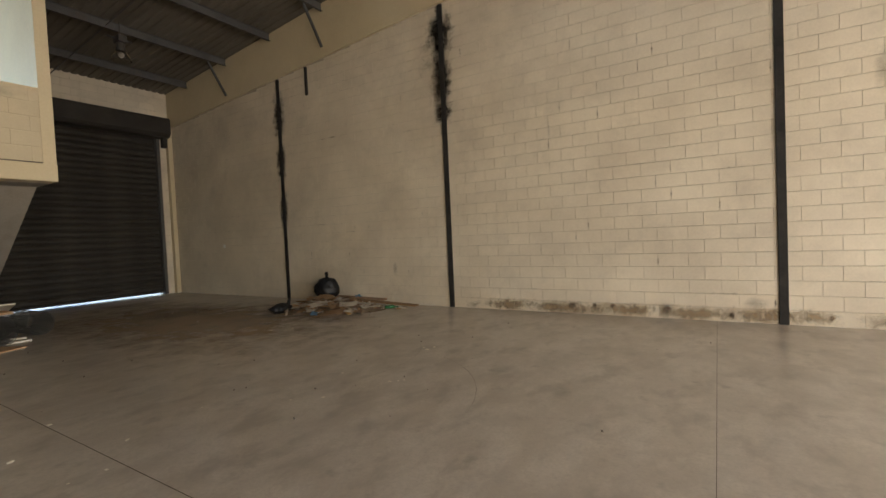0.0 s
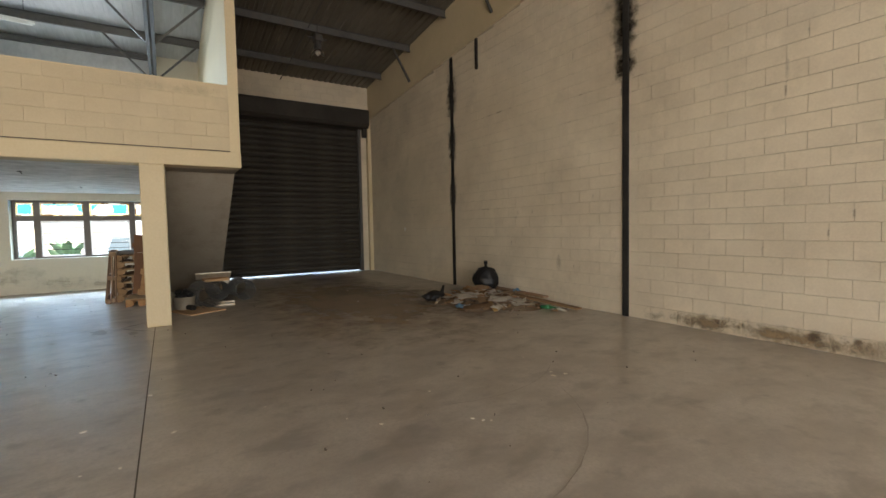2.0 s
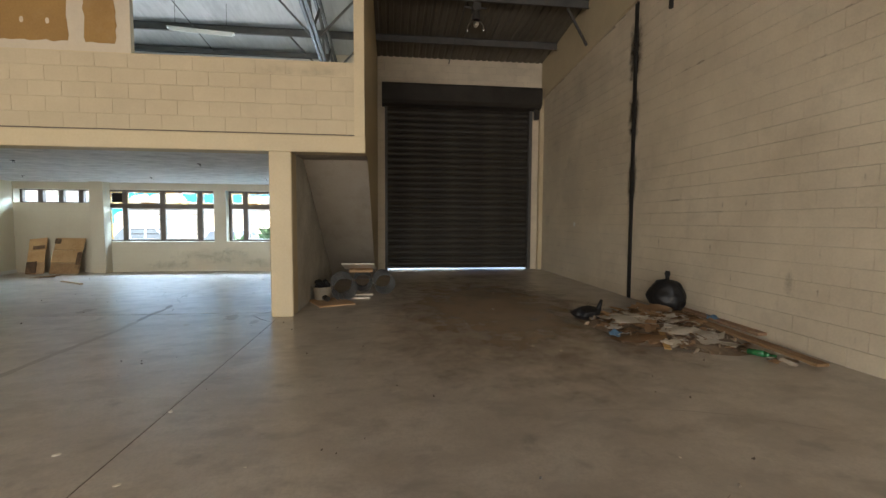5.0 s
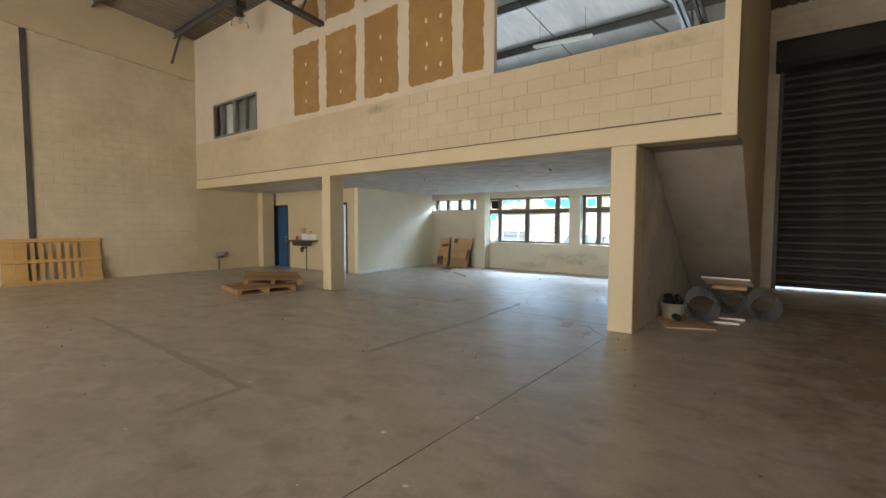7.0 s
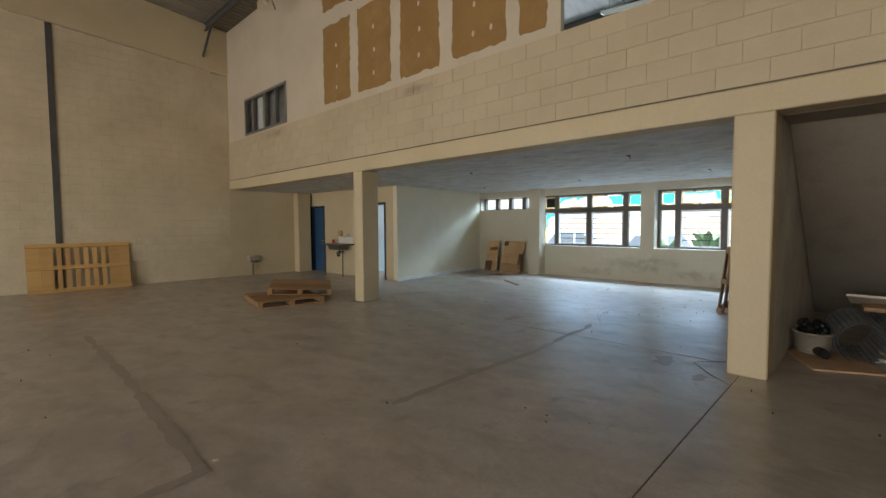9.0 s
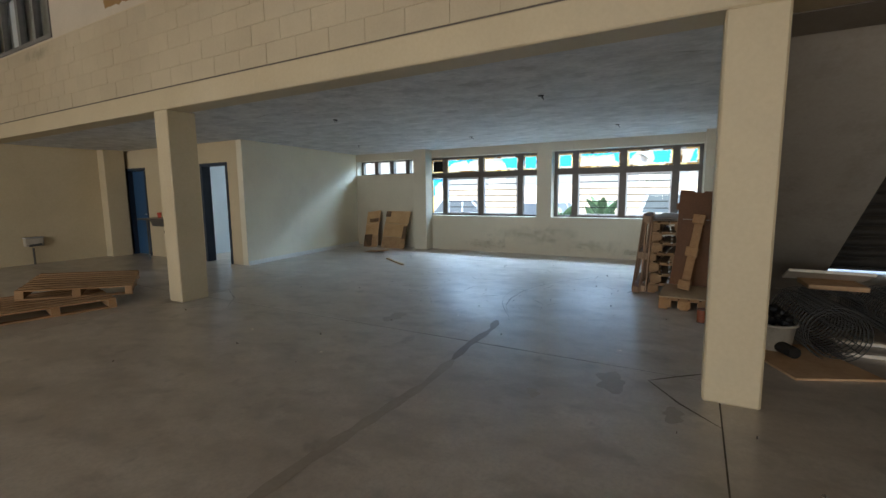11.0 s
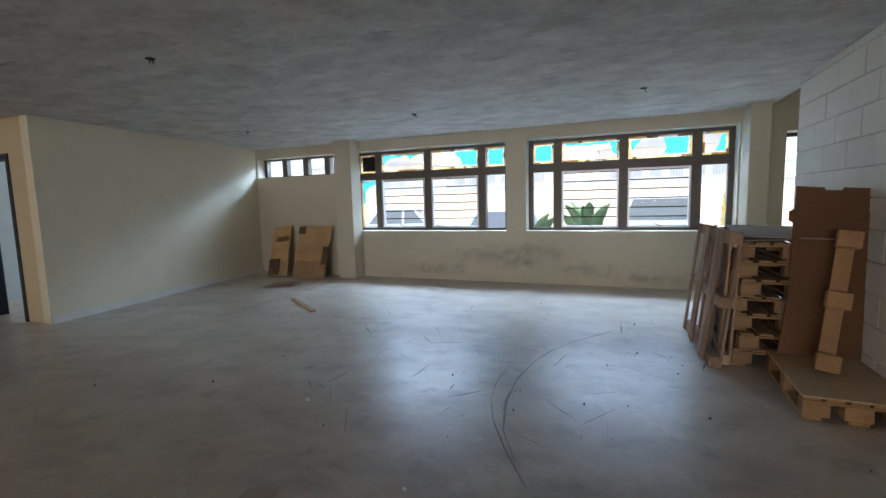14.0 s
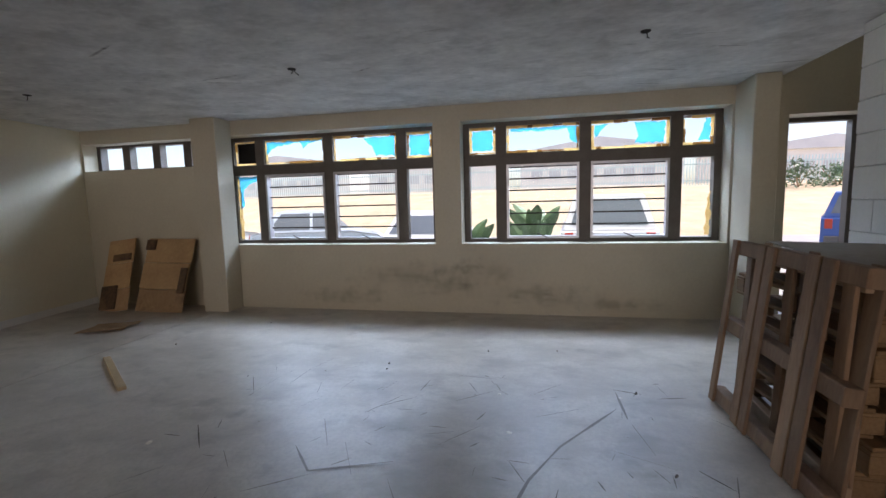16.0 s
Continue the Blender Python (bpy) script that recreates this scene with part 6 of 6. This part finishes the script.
ribbon("tyre_mark", arc(-4.6, 4.2, 1.5, -20, 40), 0.009, 0.004, "scuff_faint", floor, 0.6, 16)
ribbon("tyre_mark", arc(-2.2, 5.0, 2.4, 140, 190), 0.009, 0.004, "scuff_faint", floor, 0.6, 17)
stain(floor, (-8.95, -5.6, 0.004), (0.9, 0, 0), (0, 1.2, 0), "oil_film", 8, 0.9)

# ---------------------------------------------------------------- outside
GZ = -0.32
ground = structure(boxes("ground", [(-400, BACK - 0.42, -300, 300, GZ - 0.3, GZ)], "tarmac"), "pale sunlit street and forecourt", "ground")
structure(boxes("ground_2", [(EAST + 0.32, 400, -300, 300, -0.4, -0.06)], "tarmac"), "pale sunlit yard behind the hall", "ground")
structure(boxes("pavement", [(BACK - 2.2, BACK - 0.42, -30, 30, GZ + 0.002, GZ + 0.15)], "tarmac", None, 0.01), "pale concrete pavement along the wall", "pavement")
bank = structure(prism("bank", [(-30, GZ + 0.002), (-44, 1.9), (-60, 2.4), (-300, 4), (-300, GZ + 0.002)], "y", -200, 200, "dry_grass"), "dry tan grass bank", "bank")
fence = tagged(new("fence"), "haze paled green steel palisade fence on the bank", "fence")
bm = bmesh.new()
for k in range(420):
    y = -40 + k * 0.2
    add_box(bm, -46.03, -45.97, y, y + 0.045, 1.9, 3.9)
for zc in (2.3, 3.5):
    add_box(bm, -46.06, -46.03, -40, 44, zc, zc + 0.08)
tagged(mesh_ob("pales", bm, "fence_green", fence), kind="stuff")
for k, (y0, y1, h) in enumerate(((-70, -38, 7), (-34, -8, 6), (-4, 24, 7.5), (30, 62, 6))):
    ob = empty("factory", pose(-95, 0, 2.2), "pale far factory shed with a grey roof", "building", "far sheds")
    boxes("wall", [(-14, 0, y0, y1, 0, h)], "far_wall", ob)
    prism("roof", [(y0 - 0.5, h + 0.01), (y1 + 0.5, h + 0.01), ((y0 + y1) / 2, h + 2.2)], "x", -14.4, 0.5, "far_roof", ob)
    for q in range(int((y1 - y0 - 4) / 3.2)):
        boxes("window", [(0.01, 0.06, y0 + 2 + q * 3.2, y0 + 4 + q * 3.2, 2.4, 4)], "far_roof", ob)


def car(m, paint, label, length=4.1, width=1.72, height=1.48, suv=False, group="parked cars"):
    """A parked car, its nose towards +x."""
    c = empty("car", m, label, "car", group)
    L, W, H = length, width / 2, height
    bh = 0.62 * H if suv else 0.60 * H
    low = [(-L / 2, 0.35), (-L / 2 + 0.04, bh - 0.06), (-L / 2 + 0.25, bh), (L / 2 - 1.0, bh), (L / 2 - 0.25, bh - 0.14), (L / 2, bh - 0.32), (L / 2 + 0.02, 0.32), (L / 2 - 0.2, 0.22), (-L / 2 + 0.2, 0.22)]
    bm = bmesh.new()
    sides = []
    for s, inset in ((-1, 0.08), (-1, 0.0), (1, 0.0), (1, 0.08)):
        z_shift = 0.0
        sides.append([bm.verts.new((px * (1 - inset * 0.25), s * (W - inset), pz - (inset * 0.5 if pz > 0.5 else -inset * 0.3))) for px, pz in low])
    n = len(low)
    for a, b in zip(sides[:-1], sides[1:]):
        for i in range(n):
            bm.faces.new((a[i], a[(i + 1) % n], b[(i + 1) % n], b[i]))
    bm.faces.new(sides[0])
    bm.faces.new(sides[-1])
    mesh_ob("body", bm, paint, c, False)
    xr = -L / 2 + (0.12 if suv else 0.28)
    cab = [(xr, bh - 0.02), (xr + (0.18 if suv else 0.5), H - 0.04), (xr + 0.5 + (0 if suv else 0.3), H), (0.15, H - 0.02), (L / 2 - 1.15, bh - 0.02)]
    bm = bmesh.new()
    rows = [[bm.verts.new((px, s * (W - 0.04 - 0.22 * max(0, (pz - bh) / (H - bh))), pz)) for px, pz in cab] for s in (-1, 1)]
    k = len(cab)
    for i in range(k):
        bm.faces.new((rows[0][i], rows[0][(i + 1) % k], rows[1][(i + 1) % k], rows[1][i]))
    bm.faces.new(rows[0])
    bm.faces.new(rows[1])
    mesh_ob("cabin", bm, paint, c)

    def on_side(px, pz, s, off):
        return (px, s * (W - 0.04 - 0.22 * max(0, (pz - bh) / (H - bh)) + off), pz)

    bm = bmesh.new()
    for s in (-1, 1):
        for x0, x1, x2, x3 in ((xr + 0.26, -0.25, -0.25, xr + (0.34 if suv else 0.62)), (-0.17, L / 2 - 1.42, 0.12, -0.17)):
            q = [on_side(x0, bh + 0.05, s, 0.006), on_side(x1, bh + 0.05, s, 0.006), on_side(x2, H - 0.1, s, 0.006), on_side(x3, H - 0.1, s, 0.006)]
            bm.faces.new([bm.verts.new(p) for p in q])
    (xa, za), (xb, zb) = cab[0], cab[1]
    q = []
    for t, s in ((0.15, -1), (0.15, 1), (0.88, 1), (0.88, -1)):
        z_ = za + (zb - za) * t
        q.append((xa + (xb - xa) * t - 0.012, s * (W - 0.16 - 0.2 * t), z_))
    bm.faces.new([bm.verts.new(p) for p in q])
    (xa, za), (xb, zb) = cab[4], cab[3]
    q = []
    for t, s in ((0.1, -1), (0.1, 1), (0.9, 1), (0.9, -1)):
        q.append((xa + (xb - xa) * t + 0.012, s * (W - 0.14 - 0.2 * t), za + (zb - za) * t + 0.008))
    bm.faces.new([bm.verts.new(p) for p in q])
    mesh_ob("window", bm, "car_glass", c)
    for wx in (-L / 2 + 0.78, L / 2 - 0.78):
        for s in (-1, 1):
            bm = bmesh.new()
            add_tube(bm, (wx, s * (W - 0.2), 0.31), (wx, s * (W + 0.01), 0.31), 0.31, 20)
            wheel = mesh_ob("wheel", bm, "tyre", c)
            bm = bmesh.new()
            add_tube(bm, (wx, s * (W + 0.005), 0.31), (wx, s * (W + 0.018), 0.31), 0.19, 14)
            mesh_ob("rim", bm, "hub", wheel)
    for s in (-1, 1):
        boxes("tail_lamp", [(-L / 2 - 0.01, -L / 2 + 0.05, s * (W - 0.16) - 0.08, s * (W - 0.16) + 0.08, bh - 0.32, bh - 0.06)], "red_plastic", c, 0.006)
    boxes("bumper", [(-L / 2 - 0.05, -L / 2 + 0.04, -W + 0.08, W - 0.08, 0.36, 0.56)], "steel", c, 0.02)
    return c


car(pose(-21.0, 0.85, GZ, 0, 0, 176), "car_white", "white sport utility car parked outside the window", 4.4, 1.82, 1.78, True)
car(pose(-22.4, -7.2, GZ, 0, 0, 110), "car_silver", "silver-blue hatchback parked outside the window", 3.9, 1.7, 1.56)
car(pose(-21.4, -3.3, GZ, 0, 0, 172), "car_white", "white hatchback parked outside the window", 3.9, 1.7, 1.5)
car(pose(-22.2, -11.4, GZ, 0, 0, 160), "car_white", "white saloon car parked outside the window", 4.2, 1.7, 1.46)
car(pose(-24.6, 8.4, GZ, 0, 0, 150), "car_blue", "blue and white estate car parked beyond the door", 4.2, 1.75, 1.72, True)


def strap_plant(m, h, n, seed, label):
    ob = empty("strelitzia", m, label, "plant", "strap-leaved plants")
    rn = random.Random(seed)
    for k in range(n):
        bm = bmesh.new()
        a, lean = rn.uniform(0, 6.283), rn.uniform(0.05, 0.26)
        hh = h * rn.uniform(0.65, 1.0)
        d = Vector((math.cos(a) * lean, math.sin(a) * lean, 1)).normalized()
        side = d.cross(Vector((1, rn.uniform(-0.7, 0.7), 0.1))).normalized()
        blade = rn.uniform(0.28, 0.44)
        add_tube(bm, (0, 0, 0), d * (hh - blade), 0.014, 6, 0.009)
        prev = None
        for q in range(8):
            t = q / 7
            p = d * (hh - blade + blade * t) + Vector((math.cos(a), math.sin(a), 0)) * 0.18 * t * t
            w = 0.095 * math.sin(math.pi * min(1, t * 0.9 + 0.08)) ** 0.7
            cur = [bm.verts.new(p + side * w), bm.verts.new(p - d.cross(side) * 0.02), bm.verts.new(p - side * w)]
            if prev:
                bm.faces.new((prev[0], cur[0], cur[1], prev[1]))
                bm.faces.new((prev[1], cur[1], cur[2], prev[2]))
            prev = cur
        mesh_ob("leaf", bm, "leaf", ob)


strap_plant(pose(-16.9, -0.72, GZ + 0.15), 1.55, 24, 1, "green strap-leaved plant outside the window")
strap_plant(pose(-16.8, -1.75, GZ + 0.15), 1.35, 20, 2, "green strap-leaved plant outside the window")
for k, (x, y, h) in enumerate(((-42.5, 15.5, 2.2), (-43.0, 18.0, 1.9), (-42.8, 13.5, 1.6))):
    bush = empty("bush", pose(x, y, 1.6), "leafy green shrub on the dry bank", "shrub", "bank shrubs")
    rn = random.Random(50 + k)
    bm = bmesh.new()
    for _ in range(420):
        a, e, rr = rn.uniform(0, 6.283), rn.uniform(0, 1.5), rn.uniform(0.5, 1.0)
        c = Vector((math.cos(a) * math.cos(e), math.sin(a) * math.cos(e), math.sin(e))) * rr * h * (0.8 + 0.3 * noise.noise((a * 2, e * 3, k)))
        m = Matrix.Translation(c) @ Euler((rn.uniform(0, 6), rn.uniform(0, 6), rn.uniform(0, 6))).to_matrix().to_4x4()
        vs = [bm.verts.new(m @ Vector(p)) for p in ((-0.05, 0, 0), (0, -0.16, 0.02), (0.05, 0, 0), (0, 0.16, 0.02))]
        bm.faces.new(vs)
    tagged(mesh_ob("leaves", bm, "leaf", bush), kind="stuff")
    bm = bmesh.new()
    for _ in range(6):
        a = rn.uniform(0, 6.283)
        add_tube(bm, (0, 0, 0), (math.cos(a) * 0.5 * h, math.sin(a) * 0.5 * h, 0.7 * h), 0.03, 5, 0.01)
    mesh_ob("stems", bm, "pallet", bush)

# ---------------------------------------------------------------- blocks, laid course by course
for parent, u0, u1, z0, z1_of, place, mat, near, bond, seed, holes, proud, breaks, h, length in BLOCKS:
    rnd = random.Random(seed)
    side = 0.003 if mat == "white_block" else 0.0013
    cache = {}
    far = bmesh.new()
    row, z = 0, z0
    top = max(z1_of(u0), z1_of(u1))
    while z < top - 0.03:
        cuts = sorted([u0, u1] + [b for b in breaks if u0 < b < u1])
        for a, b in zip(cuts[:-1], cuts[1:]):
            u = a - (length * bond if row % 2 else 0.0)
            while u < b - 0.02:
                ua, ub = max(u, a) + side, min(u + length, b) - side
                u += length
                if ub - ua < 0.04:
                    continue
                hh = min(h, min(z1_of(ua), z1_of(ub)) - z) - GAP
                if hh < 0.03:
                    continue
                if any(ub > hy0 and ua < hy1 and z + hh > hz0 and z < hz1 for hy0, hy1, hz0, hz1 in holes):
                    k0 = [(hy0, hy1) for hy0, hy1, hz0, hz1 in holes if z + hh > hz0 and z < hz1]
                    hy0, hy1 = k0[0]
                    if ua < hy0 < ub:
                        ub = hy0
                    elif ua < hy1 < ub:
                        ua = hy1
                    else:
                        continue
                    if ub - ua < 0.04:
                        continue
                key = (round(ub - ua, 2), round(hh, 2))
                d = proud * rnd.choice((0.8, 1.0, 1.15))
                if key not in cache:
                    cache[key] = block_mesh("block", ub - ua, hh, proud, mat)
                me = cache[key]
                m = place(ua, z, ub) @ pose(0, 0, 0, rnd.uniform(-0.15, 0.15), 0, rnd.uniform(-0.12, 0.12)) @ Matrix.Diagonal((1, d / proud, 1, 1))
                if near and near(ua, z):
                    ob = new("block", me)
                    ob.parent = parent
                    ob.matrix_basis = m
                else:
                    k = len(far.verts)
                    far.from_mesh(me)
                    far.verts.ensure_lookup_table()
                    bmesh.ops.transform(far, matrix=m, verts=far.verts[k:])
        z += h
        row += 1
    if far.verts:
        tagged(mesh_ob("blockwork", far, mat, parent), kind="stuff")
    else:
        far.free()
